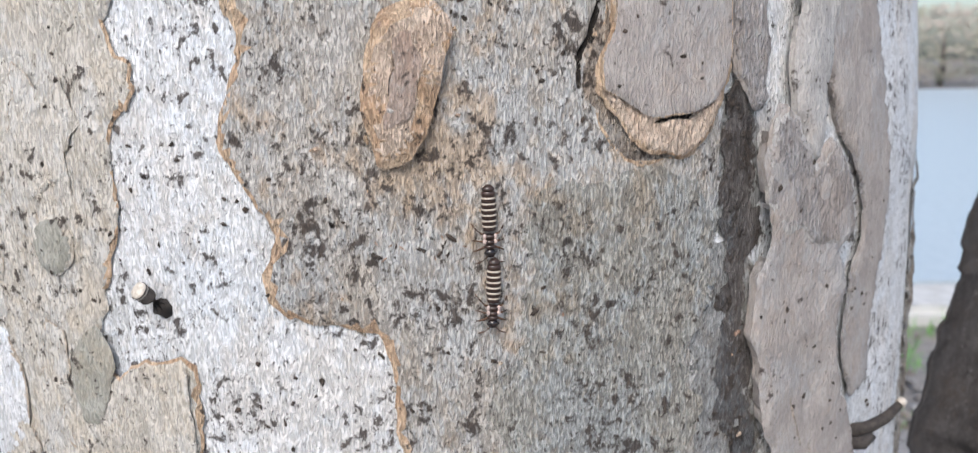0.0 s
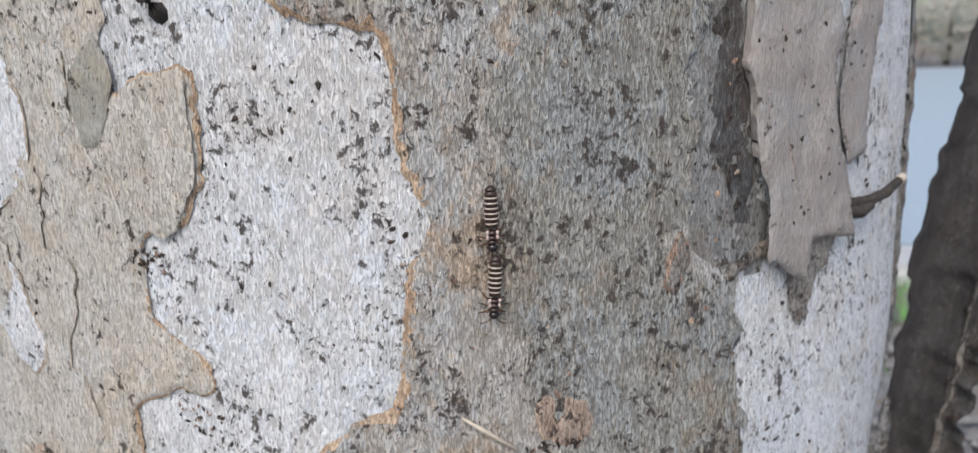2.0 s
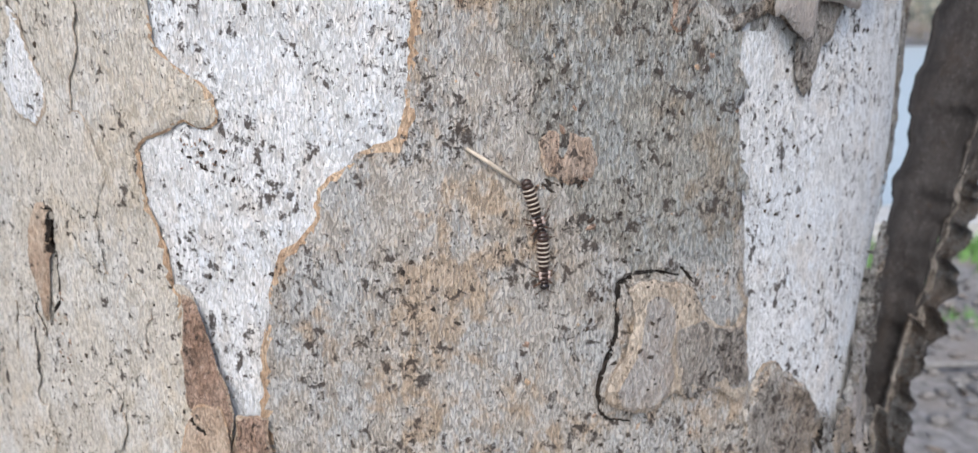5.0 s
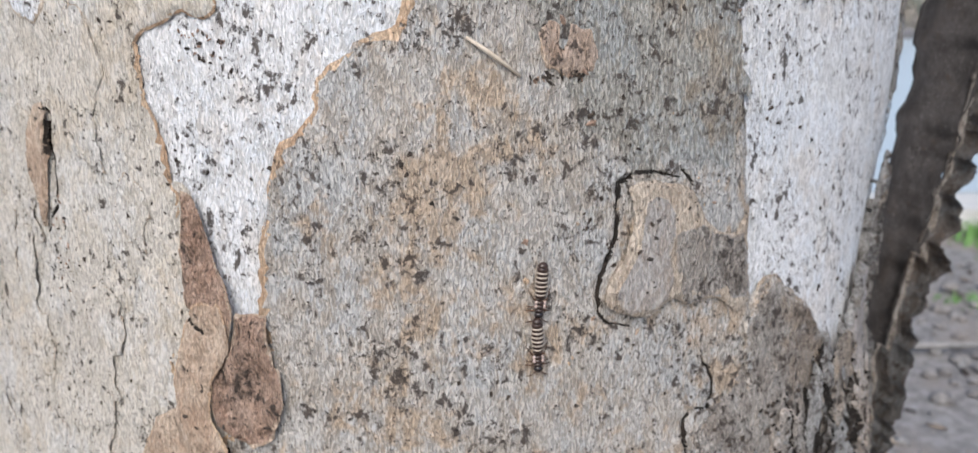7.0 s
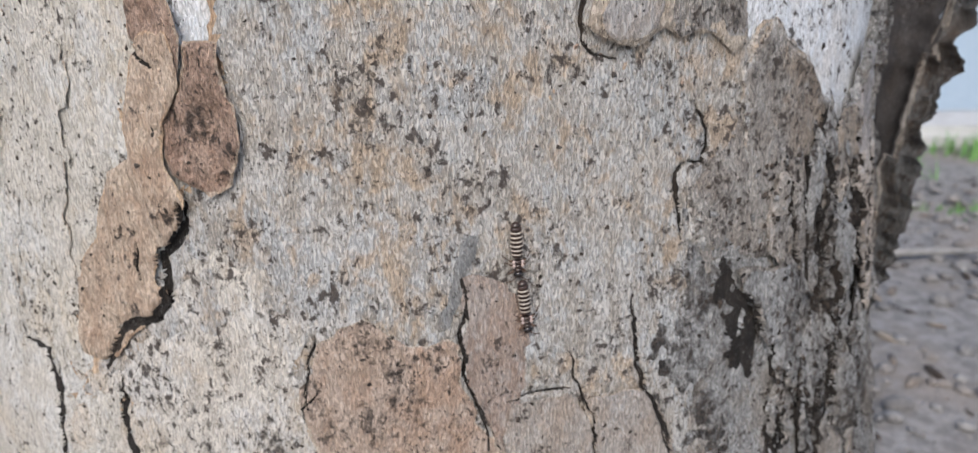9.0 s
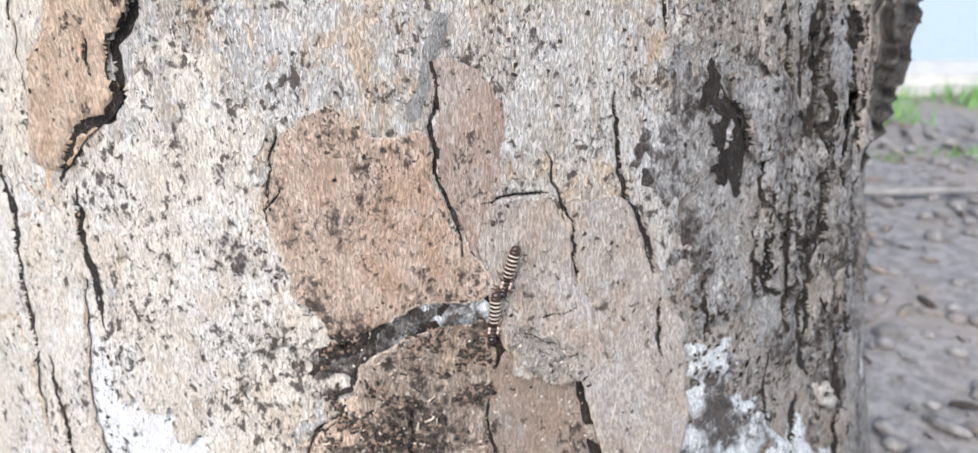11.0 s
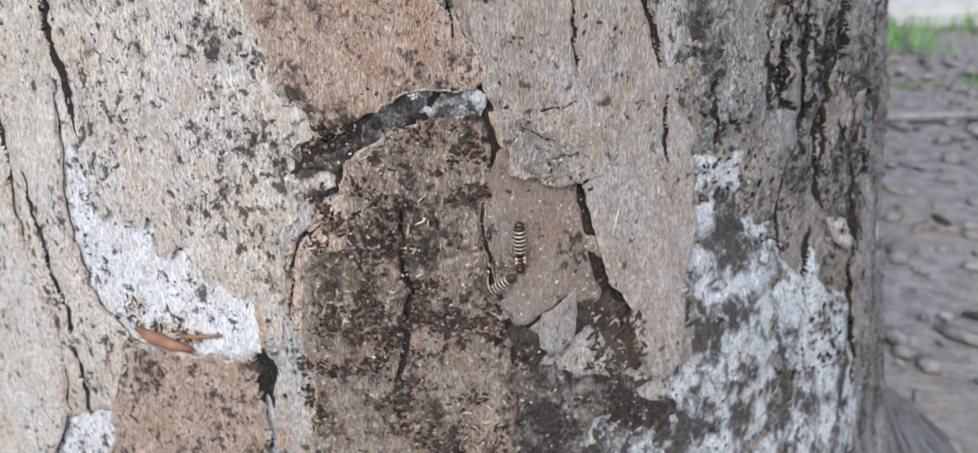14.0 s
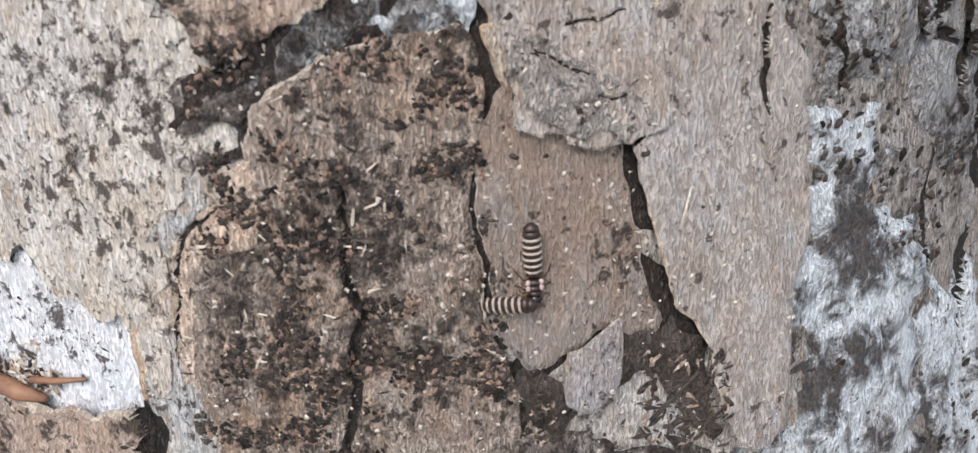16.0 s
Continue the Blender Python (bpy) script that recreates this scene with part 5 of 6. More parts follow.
sheet(grown(OUTLINE_Q4, 0.2), [GRIMY, PALE_RIM], 0.9, 1.8, 0.7, 0.7, 0.4, 0.7, 0.6, seed=42, crumple=0.45, band=0.9, rim_until=24, name="bark_plate", label="grimy brown plate crusted with dark dirt")
sheet(OUTLINE_LEDGE, [RUSTY, PALE_RIM], 0.2, 2.2, 1.0, 0.6, 0.9, 1.2, 0.5, seed=44, crumple=0.3, name="bark_plate", label="tan ledge of bark with a straight upper edge")
sheet(OUTLINE_FLAKEG, [GREY, FAWN], 2.3, 0.8, 0.3, 0.7, 0.15, 0.7, 0.15, seed=45, lean=(0.6, -0.4), name="bark_flake", label="grey triangular flake")
for k, o in enumerate((OUTLINE_RIDGE1, OUTLINE_RIDGE2, OUTLINE_RIDGE3, OUTLINE_RIDGE5, OUTLINE_RIDGE6)):
    sheet(o, [CRUSTY if k > 1 else GREY, CRUSTY], 0.5, 2.6, 1.3, 0.4, 0.6, 1.3, 0.8, seed=50 + k, crumple=0.5, name="bark_ridge", label="upright ridge of rough dark grey bark")
# a raised black sheet, its colour standing in for shade in a hollow
sheet(OUTLINE_RECESS, [DIRT_AND_SHADE, CRUSTY], 1.0, 0.5, 0.8, 0.3, 1.2, 0.8, 0.2, seed=77, crumple=0.4, label="black patch painting the shade of a hollow between furrowed plates")
sheet(OUTLINE_PALEPLATE, [CRUSTY, SMUTTY], 1.4, 1.9, 0.9, 0.6, 0.6, 0.8, 0.4, seed=78, crumple=0.4, undercut=0.6, name="bark_plate", label="pale grey plate over a dark hollow")
sheet(OUTLINE_PALEPLATETOP, [SMUTTY, FAWN], 1.3, 1.8, 0.9, 0.5, 0.7, 0.8, 0.4, seed=79, crumple=0.4, name="bark_plate", label="pale grey-tan furrowed plate")
# near-black rims of these two paint in the shade of the furrows beside them
sheet(OUTLINE_LENS, [FAWN, DIRT_AND_SHADE], 1.6, 2.4, 0.9, 0.5, 0.6, 0.9, 0.5, seed=90, crumple=0.4, undercut=0.6, name="bark_plate", label="pale lens-shaped plate on the furrowed side", band=0.4)
sheet(OUTLINE_LENSB, [SMUTTY, DIRT_AND_SHADE], 1.2, 2.0, 0.9, 0.5, 0.6, 0.9, 0.5, seed=91, crumple=0.4, name="bark_plate", label="smutty lens-shaped plate on the furrowed side", band=0.4)
sheet(OUTLINE_LOWCHIP, [CREAM, FAWN], 1.0, 1.0, 0.7, 0.5, 0.3, 0.8, 0.2, seed=57, name="bark_flake", label="small pale chip")

# small upright plates of the furrowed side
rs = np.random.RandomState(12)
for k in range(20):
    s0, z0, w, l = rs.uniform(80, 126), rs.uniform(172, 292), rs.uniform(4, 8), rs.uniform(18, 42)
    if s0 < 96 and z0 < 215:
        continue
    o = [(s0 - 0.5 * w, z0 - 0.35 * l), (s0 - 0.4 * w, z0 + 0.3 * l), (s0 + 0.1 * w, z0 + 0.5 * l), (s0 + 0.5 * w, z0 + 0.3 * l), (s0 + 0.4 * w, z0 - 0.3 * l), (s0 - 0.1 * w, z0 - 0.5 * l)]
    # near-black rim puts shade into the gaps round each plate
    sheet(o, [(CRUSTY, SMUTTY)[k % 2], DIRT_AND_SHADE], 0.8, rs.uniform(1.6, 3.2), 0.8, 0.6, 1.0, 1.0, 0.4, seed=120 + k, crumple=0.4, name="bark_ridge", label="small upright plate of rough dark bark", band=0.5)

# ragged ridges that stand out along the side of the trunk
for k, (s0, z0, w, l, t) in enumerate(((131, 285, 12, 52, 4.6), (142, 272, 10, 60, 6.0), (124, 232, 10, 60, 2.2), (137, 205, 14, 66, 2.4), (150, 225, 12, 80, 2.6), (128, 168, 13, 60, 2.0), (143, 318, 9, 56, 4.6), (150, 400, 10, 120, 0.8))):
    o = [(s0 - 0.5 * w, z0 - 0.3 * l), (s0 - 0.35 * w, z0 + 0.25 * l), (s0, z0 + 0.5 * l), (s0 + 0.5 * w, z0 + 0.3 * l), (s0 + 0.45 * w, z0 - 0.2 * l), (s0 + 0.05 * w, z0 - 0.5 * l)]
    sheet(o, [SMUTTY if k in (0, 6, 7) else CRUSTY, CRUSTY], 0.2, t, 2.2, 0.35, 1.2, 1.6, 0.3 * t, seed=80 + k, crumple=0.5, name="bark_ridge", label="upright ridge of rough dark grey bark")

SKIN = BVHTree.FromPolygons(LAID[0], LAID[1])


def on_bark(s, z):
    """The outermost bark at that place, in metres, and the way out of the trunk there."""
    p = Vector(on_trunk(s, z, 0.1).tolist())
    out = Vector((math.sin(s / NOM), -math.cos(s / NOM), 0))
    hit = SKIN.ray_cast(p + out * 0.02, -out, 0.0205)[0]
    return (hit or p), out


def loose(name, count, area, size, mats, label, seed, long=1.0, where=None, sink=0.25):
    """Many small bits lying on the bark, as one object."""
    rs = np.random.RandomState(seed)
    verts, faces, index = [], [], []
    shape = [(math.cos(k * math.pi / 3), math.sin(k * math.pi / 3), 0) for k in range(6)] + [(0.2, 0, 1), (-0.1, 0, -1)]
    tri = [(k, (k + 1) % 6, 6) for k in range(6)] + [((k + 1) % 6, k, 7) for k in range(6)]
    at = np.stack([rs.uniform(area[0], area[1], count * 6), rs.uniform(area[2], area[3], count * 6)], 1)
    if where:
        at = at[fbm(at[:, 0] / where, at[:, 1] / where, 2, seed) > rs.uniform(-0.05, 0.6, len(at))]
    for s, z in at[:count]:
        p, out = on_bark(s, z)
        r = size * rs.uniform(0.45, 1.0) ** 1.5 * 0.001
        side = Vector((math.cos(s / NOM), math.sin(s / NOM), 0))
        a = rs.uniform(0, math.pi)
        u = math.cos(a) * side + math.sin(a) * Vector((0, 0, 1))
        w = out.cross(u)
        c = p + out * r * sink
        n0 = len(verts)
        for x, y, k in shape:
            j = rs.uniform(0.5, 1.4)
            verts.append(tuple(c + j * r * (x * long * u + y * rs.uniform(0.5, 1.0) * w + 0.55 * k * out)))
        faces += [tuple(i + n0 for i in t) for t in tri]
        index += [rs.randint(len(mats))] * 12
    ob = mesh_object(name, np.array(verts), faces, mats, index, None, False)
    return tagged(ob, label, name.replace("_", " "), kind="stuff")


loose("bark_crumbs", 700, (-75, 118, 170, 492), 0.6, [CRUMB, HUMUS], "tiny dark crumbs stuck to the bark", 1, 1.2, 14, 0.1)
loose("bark_crumbs", 1500, (-4, 25, 200, 238), 0.62, [CRUMB, HUMUS, HUMUS, DIRT_AND_SHADE, REDFLAKE], "dark crumbs caked on the grimy plates", 2, 1.2, 4)
loose("bark_crumbs", 1900, (-9, 26, 168, 205), 0.62, [CRUMB, HUMUS, HUMUS, DIRT_AND_SHADE, REDFLAKE], "dark crumbs caked on the grimy plates", 11, 1.2, 4)
loose("bark_fibres", 260, (-9, 26, 170, 236), 0.34, [HUMUS, CRUMB, RUSTY, STRAW], "dark and pale fibres in the dirt of the grimy plate", 12, 4.2, 6)
loose("pale_grit", 700, (-10, 60, 168, 238), 0.38, [GRIT], "pale grains of grit on the grimy bark", 3, 1.1)
loose("bark_litter", 90, (27, 31.5, 188, 196), 0.5, [CRUMB, RUSTY, HUMUS, CRUMB], "bits of bark and debris caught in a pocket", 15, 2.0)
loose("bark_litter", 220, (41, 50.5, 184, 199), 0.55, [CRUMB, RUSTY, HUMUS, HUMUS, CRUMB, CRUMB], "bits of bark and debris caught in a hollow", 4, 2.4)
loose("bark_litter", 260, (-46, -20, 191, 202), 0.5, [CRUMB, ORANGE, STRAW], "bits of debris resting on a bark ledge", 5, 2.2, 5)
loose("bark_litter", 34, (-33, -24, 370.5, 376.2), 0.45, [HUMUS, REDFLAKE, CRUMB], "dark debris lodged under a lobe of bark", 7, 1.5)
loose("bark_litter", 38, (-38, -32, 399, 404), 0.5, [HUMUS, REDFLAKE, CRUMB], "dark debris lodged in a notch of the bark", 8, 1.4)
loose("bark_litter", 40, (-69, -64, 325, 345), 0.42, [CRUMB, HUMUS, REDFLAKE], "dark debris beside a sliver of bark", 9, 1.4)
loose("bark_litter", 26, (28.3, 38.8, 367.4, 369.6), 0.5, [CRUMB, HUMUS, REDFLAKE], "dark frass along the foot of a scar", 14, 2.0)
loose("bark_litter", 20, (8, 22, 449, 452.5), 0.5, [CRUMB, HUMUS, REDFLAKE], "dark frass in a shallow groove of the bark", 10, 2.0)
loose("bark_crumbs", 900, (64, 122, 165, 300), 0.9, [CRUMB, DIRT_AND_SHADE, CRUSTY], "dark crust crumbs on the furrowed bark", 6, 1.2, 12)


loose("bark_scabs", 90, (0, 72, 296, 488), 1.25, [ORANGE, RIM, REDFLAKE, TAN], "small flaking scabs on the grey-tan bark", 13, 1.3, 16, -0.28)


def stick(name, points, radii, mat, label, cat, top=False):
    me = bpy.data.meshes.new(name)
    bm = tube(points, radii, 8)
    bm.to_mesh(me)
    bm.free()
    me.materials.append(mat)
    me.polygons.foreach_set("use_smooth", np.ones(len(me.polygons), bool))
    ob = new(name, me)
    if not top:
        ob.parent = tree
    return tagged(ob, label, cat if top else "")


def tube(points, radii, seg=6):
    bm = bmesh.new()
    pts = [Vector(p) for p in points]
    rings = []
    for i, p in enumerate(pts):
        d = (pts[min(i + 1, len(pts) - 1)] - pts[max(i - 1, 0)]).normalized()
        u = d.orthogonal().normalized()
        w = d.cross(u)
        rings.append([bm.verts.new(p + radii[i] * (math.cos(6.2832 * k / seg) * u + math.sin(6.2832 * k / seg) * w)) for k in range(seg)])
    for a, b in zip(rings, rings[1:]):
        for k in range(seg):
            bm.faces.new((a[k], a[(k + 1) % seg], b[(k + 1) % seg], b[k]))
    bm.faces.new(rings[0][::-1])
    bm.faces.new(rings[-1])
    bmesh.ops.recalc_face_normals(bm, faces=bm.faces[:])
    return bm


def T(s, z, h):
    return Vector(on_trunk(s, z, h).tolist())


MM = 0.001
stub = stick("twig_stub", [T(-26.6, 440.6, -1), T(-27.0, 441.6, 0.6), T(-27.6, 443.2, 2.0), T(-28.0, 444.4, 2.9)], [1.7 * MM, 1.4 * MM, 1.25 * MM, 1.3 * MM], TWIG, "dark broken twig stub with a cream tip", "")
cap = part("stub_tip", tube([T(-28.0, 444.4, 2.9), T(-28.2, 444.9, 3.5), T(-28.25, 445.0, 3.7)], [1.36 * MM, 1.3 * MM, 0.7 * MM], 10), GRIT, stub, "cream cut end")
part("tip_band", tube([T(-28.1, 444.62, 3.16), T(-28.14, 444.74, 3.3)], [1.42 * MM, 1.42 * MM], 10), TWIG, stub)
side_stub = stick("twig_stub", [T(106, 401.5, -1), T(110, 402.6, 2.5), T(114, 404.0, 4.5), T(117, 406.5, 6.0)], [1.6 * MM, 1.3 * MM, 1.1 * MM, 0.8 * MM], TWIG, "dark broken twig stub with a pale tip", "")
part("stub_tip", tube([T(117, 406.5, 6.0), T(118, 407.3, 6.5)], [1.15 * MM, 0.8 * MM], 8), GRIT, side_stub, "pale broken end")
stick("twig_stub", [T(103, 401, 0.5), T(105, 401.4, 3.5), T(107.5, 402.5, 4.5)], [1.5 * MM, 1.3 * MM, 0.7 * MM], TWIG, "short dark twig stub", "")
stick("straw", [on_bark(17.7, 375.0)[0] + Vector((0, -0.0003, 0)), on_bark(21.5, 372.6)[0] + Vector((0, -0.0009, 0)), on_bark(26.8, 368.6)[0] + Vector((0, -0.0004, 0))], [0.28 * MM, 0.42 * MM, 0.30 * MM], STRAW, "thin cream straw stuck to the bark", "straw", True)
stick("straw", [on_bark(46.6, 219.4)[0] + Vector((0, -0.0003, 0)), on_bark(45.2, 214.6)[0] + Vector((0, -0.0003, 0))], [0.12 * MM, 0.26 * MM], GRIT, "short cream splinter stuck to the bark", "straw", True)
stick("dry_leaf", [on_bark(-40.0, 195.6)[0] + Vector((0, -0.001, 0)), on_bark(-36.5, 194.4)[0] + Vector((0, -0.0014, 0)), on_bark(-32.5, 193.4)[0] + Vector((0, -0.0014, 0)), on_bark(-29.0, 192.8)[0] + Vector((0, -0.001, 0))], [0.5 * MM, 1.25 * MM, 1.2 * MM, 0.5 * MM], LEAF, "rolled reddish brown dry leaf on a bark ledge", "leaf", True)
stick("twig", [on_bark(-31.0, 195.0)[0] + Vector((0, -0.0006, 0)), on_bark(-27.0, 195.6)[0] + Vector((0, -0.0008, 0)), on_bark(-23.0, 196.2)[0] + Vector((0, -0.0005, 0))], [0.5 * MM, 0.45 * MM, 0.25 * MM], LEAF, "small brown twig on a bark ledge", "twig", True)
stick("twig", [on_bark(42.0, 188.5)[0] + Vector((0, -0.0006, 0)), on_bark(47.5, 195.2)[0] + Vector((0, -0.0006, 0))], [0.3 * MM, 0.28 * MM], TWIG, "thin dark twig in a hollow of the bark", "twig", True)


def peeling_strip(zs, left, wide, depth, mats, label, seed, tooth=1.6, ragged_by=1.2):
    """A strip of bark that has come away from the side of the trunk and stands off it: left edge, width and depth by height."""
    left = np.interp(zs, *left) + 0.45 * fbm(zs / 9, zs * 0, 3, seed) + 0.6 * np.round(1.5 * vnoise(zs / 5, zs * 0, seed + 6)) + tooth * (vnoise(zs / 22, zs * 0, seed + 5) > 0.1)
    right = left + np.interp(zs, *wide) + ragged_by * (0.4 * fbm(zs / 7, zs * 0 + 5, 3, seed + 1) + np.round(2 * vnoise(zs / 4, zs * 0, seed + 2)) / 2 + 0.4 * vnoise(zs / 1.6, zs * 0, seed + 4))
    n = 13
    us = np.linspace(0, 1, n)
    depth0 = np.interp(zs, *depth)
    front = []
    for k, z in enumerate(zs):
        for u in us:
            x = left[k] + u * (right[k] - left[k])
            y = depth0[k] + 0.3 * (right[k] - left[k]) * math.sin(math.pi * u) - 9 * max(0, u - 0.8) * 2
            front.append((x, y, z))
    front = np.array(front)
    front[:, 1] += 0.6 * fbm(front[:, 0] / 4, front[:, 2] / 12, 3, seed + 3)
    back = front + np.array([0.3, 1.7, 0])
    m = len(zs)
    q = lambda r, c, o=0: o + r * n + c
    N = m * n
    faces, index = [], []
    for r in range(m - 1):
        for c in range(n - 1):
            faces.append((q(r, c), q(r, c + 1), q(r + 1, c + 1), q(r + 1, c)))
            # right half of the front takes the second material
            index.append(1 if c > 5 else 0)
            faces.append((q(r, c, N), q(r + 1, c, N), q(r + 1, c + 1, N), q(r, c + 1, N)))
            index.append(0)
        for c, d in ((0, 0), (n - 1, 1)):
            f = (q(r, c), q(r + 1, c), q(r + 1, c, N), q(r, c, N))
            faces.append(f if not d else f[::-1])
            index.append(1)
    for r in (0, m - 1):
        for c in range(n - 1):
            f = (q(r, c), q(r, c, N), q(r, c + 1, N), q(r, c + 1))
            faces.append(f if r == 0 else f[::-1])
            index.append(0)
    ob = mesh_object("peeling_strip", np.concatenate([front, back]) / 1000, faces, mats, index, tree)
    tagged(ob, label)


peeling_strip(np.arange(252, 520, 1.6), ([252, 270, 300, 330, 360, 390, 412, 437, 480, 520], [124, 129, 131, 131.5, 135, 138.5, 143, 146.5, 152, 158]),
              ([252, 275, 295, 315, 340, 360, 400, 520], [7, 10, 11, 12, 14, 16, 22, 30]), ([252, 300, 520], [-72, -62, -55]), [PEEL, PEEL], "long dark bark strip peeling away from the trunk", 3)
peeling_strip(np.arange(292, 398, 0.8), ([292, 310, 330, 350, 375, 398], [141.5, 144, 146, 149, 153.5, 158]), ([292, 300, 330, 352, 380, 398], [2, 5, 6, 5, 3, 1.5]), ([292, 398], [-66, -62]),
              [SMUTTY, DARK_BROWN], "ragged grey-tan layer splitting off a dark strip", 13, 0.8, 1.6)
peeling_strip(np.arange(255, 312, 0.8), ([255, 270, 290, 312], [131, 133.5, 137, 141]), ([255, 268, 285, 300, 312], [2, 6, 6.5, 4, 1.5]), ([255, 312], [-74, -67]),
              [SMUTTY, DARK_BROWN], "short ragged splinter of bark standing off the trunk", 23, 0.8, 1.8)
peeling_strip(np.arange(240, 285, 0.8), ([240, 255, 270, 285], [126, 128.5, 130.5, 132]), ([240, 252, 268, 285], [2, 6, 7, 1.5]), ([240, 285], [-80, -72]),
              [SMUTTY, DARK_BROWN], "short ragged splinter of bark standing off the trunk", 33, 0.8, 1.6)

# ---------------------------------------------------------------- ground and distance


def ground():
    xs = np.concatenate([np.linspace(-60, -3, 20), np.linspace(-2.8, 3, 117), np.linspace(3.2, 60, 20)])
    X, Y = np.meshgrid(xs, xs)
    x, y = X.ravel(), Y.ravel()
    near = np.exp(-(x * x + y * y) / 6)
    z = 0.004 * near * fbm(x / 0.12, y / 0.12, 3, 2)
    n = len(xs)
    faces = [(r * n + c, r * n + c + 1, (r + 1) * n + c + 1, (r + 1) * n + c) for r in range(n - 1) for c in range(n - 1)]
    ob = mesh_object("ground", np.stack([x, y, z], 1), faces, [SOIL])
    tagged(ob, "dark bare soil with stones and litter", "ground", kind="structure")


ground()


def slab(name, x0, x1, y0, y1, z0, z1, mat, label, cat):
    bm = bmesh.new()
    bmesh.ops.create_cube(bm, size=1)
    for v in bm.verts:
        v.co = (x0 + (v.co.x + 0.5) * (x1 - x0), y0 + (v.co.y + 0.5) * (y1 - y0), z0 + (v.co.z + 0.5) * (z1 - z0))
    bmesh.ops.bevel(bm, geom=bm.edges[:], offset=min(0.015, (z1 - z0) * 0.3), segments=2, affect="EDGES")
    me = bpy.data.meshes.new(name)
    bm.to_mesh(me)
    bm.free()
    me.materials.append(mat)
    return tagged(new(name, me), label, cat, kind="structure")


slab("road", -40, 40, 1.16, 9.6, -0.1, 0.03, ASPHALT, "smooth blue-grey road surface", "road")
slab("kerb", -40, 40, 1.0, 1.155, -0.1, 0.035, KERB, "pale concrete kerb along the road", "kerb")



def grass(name, count, x0, x1, y0, y1, tall, label, seed):
    rs = np.random.RandomState(seed)
    verts, faces = [], []
    at = np.stack([rs.uniform(x0, x1, count), rs.uniform(y0, y1, count)], 1)
    for x, y in at[fbm(at[:, 0] / 0.12, at[:, 1] / 0.12, 2, seed) > rs.uniform(-0.6, 0.5, count)]:
        a, h, w = rs.uniform(0, 6.28), tall * rs.uniform(0.4, 1), 0.0022
        dx, dy, bend = math.cos(a), math.sin(a), rs.uniform(0.1, 0.7) * tall
        n0 = len(verts)
        for u in (0, 0.5, 1):
            c = (x + dx * bend * u * u, y + dy * bend * u * u, -0.01 + h * u)
            ww = w * (1 - 0.9 * u)
            verts += [(c[0] - dy * ww, c[1] + dx * ww, c[2]), (c[0] + dy * ww, c[1] - dx * ww, c[2])]
        faces += [(n0, n0 + 1, n0 + 3, n0 + 2), (n0 + 2, n0 + 3, n0 + 5, n0 + 4)]
    tagged(mesh_object(name, np.array(verts), faces, [GRASS]), label, "grass", kind="stuff")


grass("grass", 5200, 0.25, 1.4, 0.80, 0.99, 0.05, "fresh green grass growing beside the kerb", 3)
grass("grass", 900, 0.25, 0.9, 0.62, 0.68, 0.025, "sparse green grass on bare soil", 4)


def ground_bits(name, count, x0, x1, y0, y1, size, mats, long, label, seed):
    rs = np.random.RandomState(seed)
    bm = bmesh.new()
    bmesh.ops.create_icosphere(bm, subdivisions=1, radius=1)
    base = np.array([v.co[:] for v in bm.verts])
    tri = [[v.index for v in f.verts] for f in bm.faces]
    bm.free()
    verts, faces, index = [], [], []
    for _ in range(count):
        r = size * rs.uniform(0.3, 1.0) ** 2
        a = rs.uniform(0, 6.28)
        p = base * rs.uniform(0.75, 1.2, base.shape) * (r * long, r, r * 0.6)
        p = np.stack([p[:, 0] * math.cos(a) - p[:, 1] * math.sin(a), p[:, 0] * math.sin(a) + p[:, 1] * math.cos(a), p[:, 2]], 1)
        n0 = len(verts)
        verts += (p + (rs.uniform(x0, x1), rs.uniform(y0, y1), 0.003 + r * 0.25)).tolist()
        faces += [[i + n0 for i in t] for t in tri]
        index += [rs.randint(len(mats))] * len(tri)
    tagged(mesh_object(name, np.array(verts), faces, mats, index), label, name, kind="stuff")


ground_bits("clods", 200, 0.18, 1.2, -0.1, 0.9, 0.012, [SOIL, SOIL, SOIL, PEBBLE], 1.3, "dark clods of soil and pale stones", 7)
ground_bits("pebbles", 1100, 0.16, 0.9, -0.15, 0.8, 0.009, [PEBBLE, SOIL, SOIL, SOIL], 1.2, "grey stones and clods lying on the soil", 5)
ground_bits("litter", 500, 0.16, 1.0, -0.1, 0.95, 0.006, [DRY, CRUMB, SOIL], 3.0, "dry twigs and leaf litter on the soil", 6)
stick("fallen_stick", [(0.24, 0.50, 0.010), (0.34, 0.502, 0.014), (0.46, 0.497, 0.012), (0.60, 0.503, 0.012)], [0.003, 0.005, 0.005, 0.003], PEBBLE, "greyish bare stick lying on the soil", "stick", True)


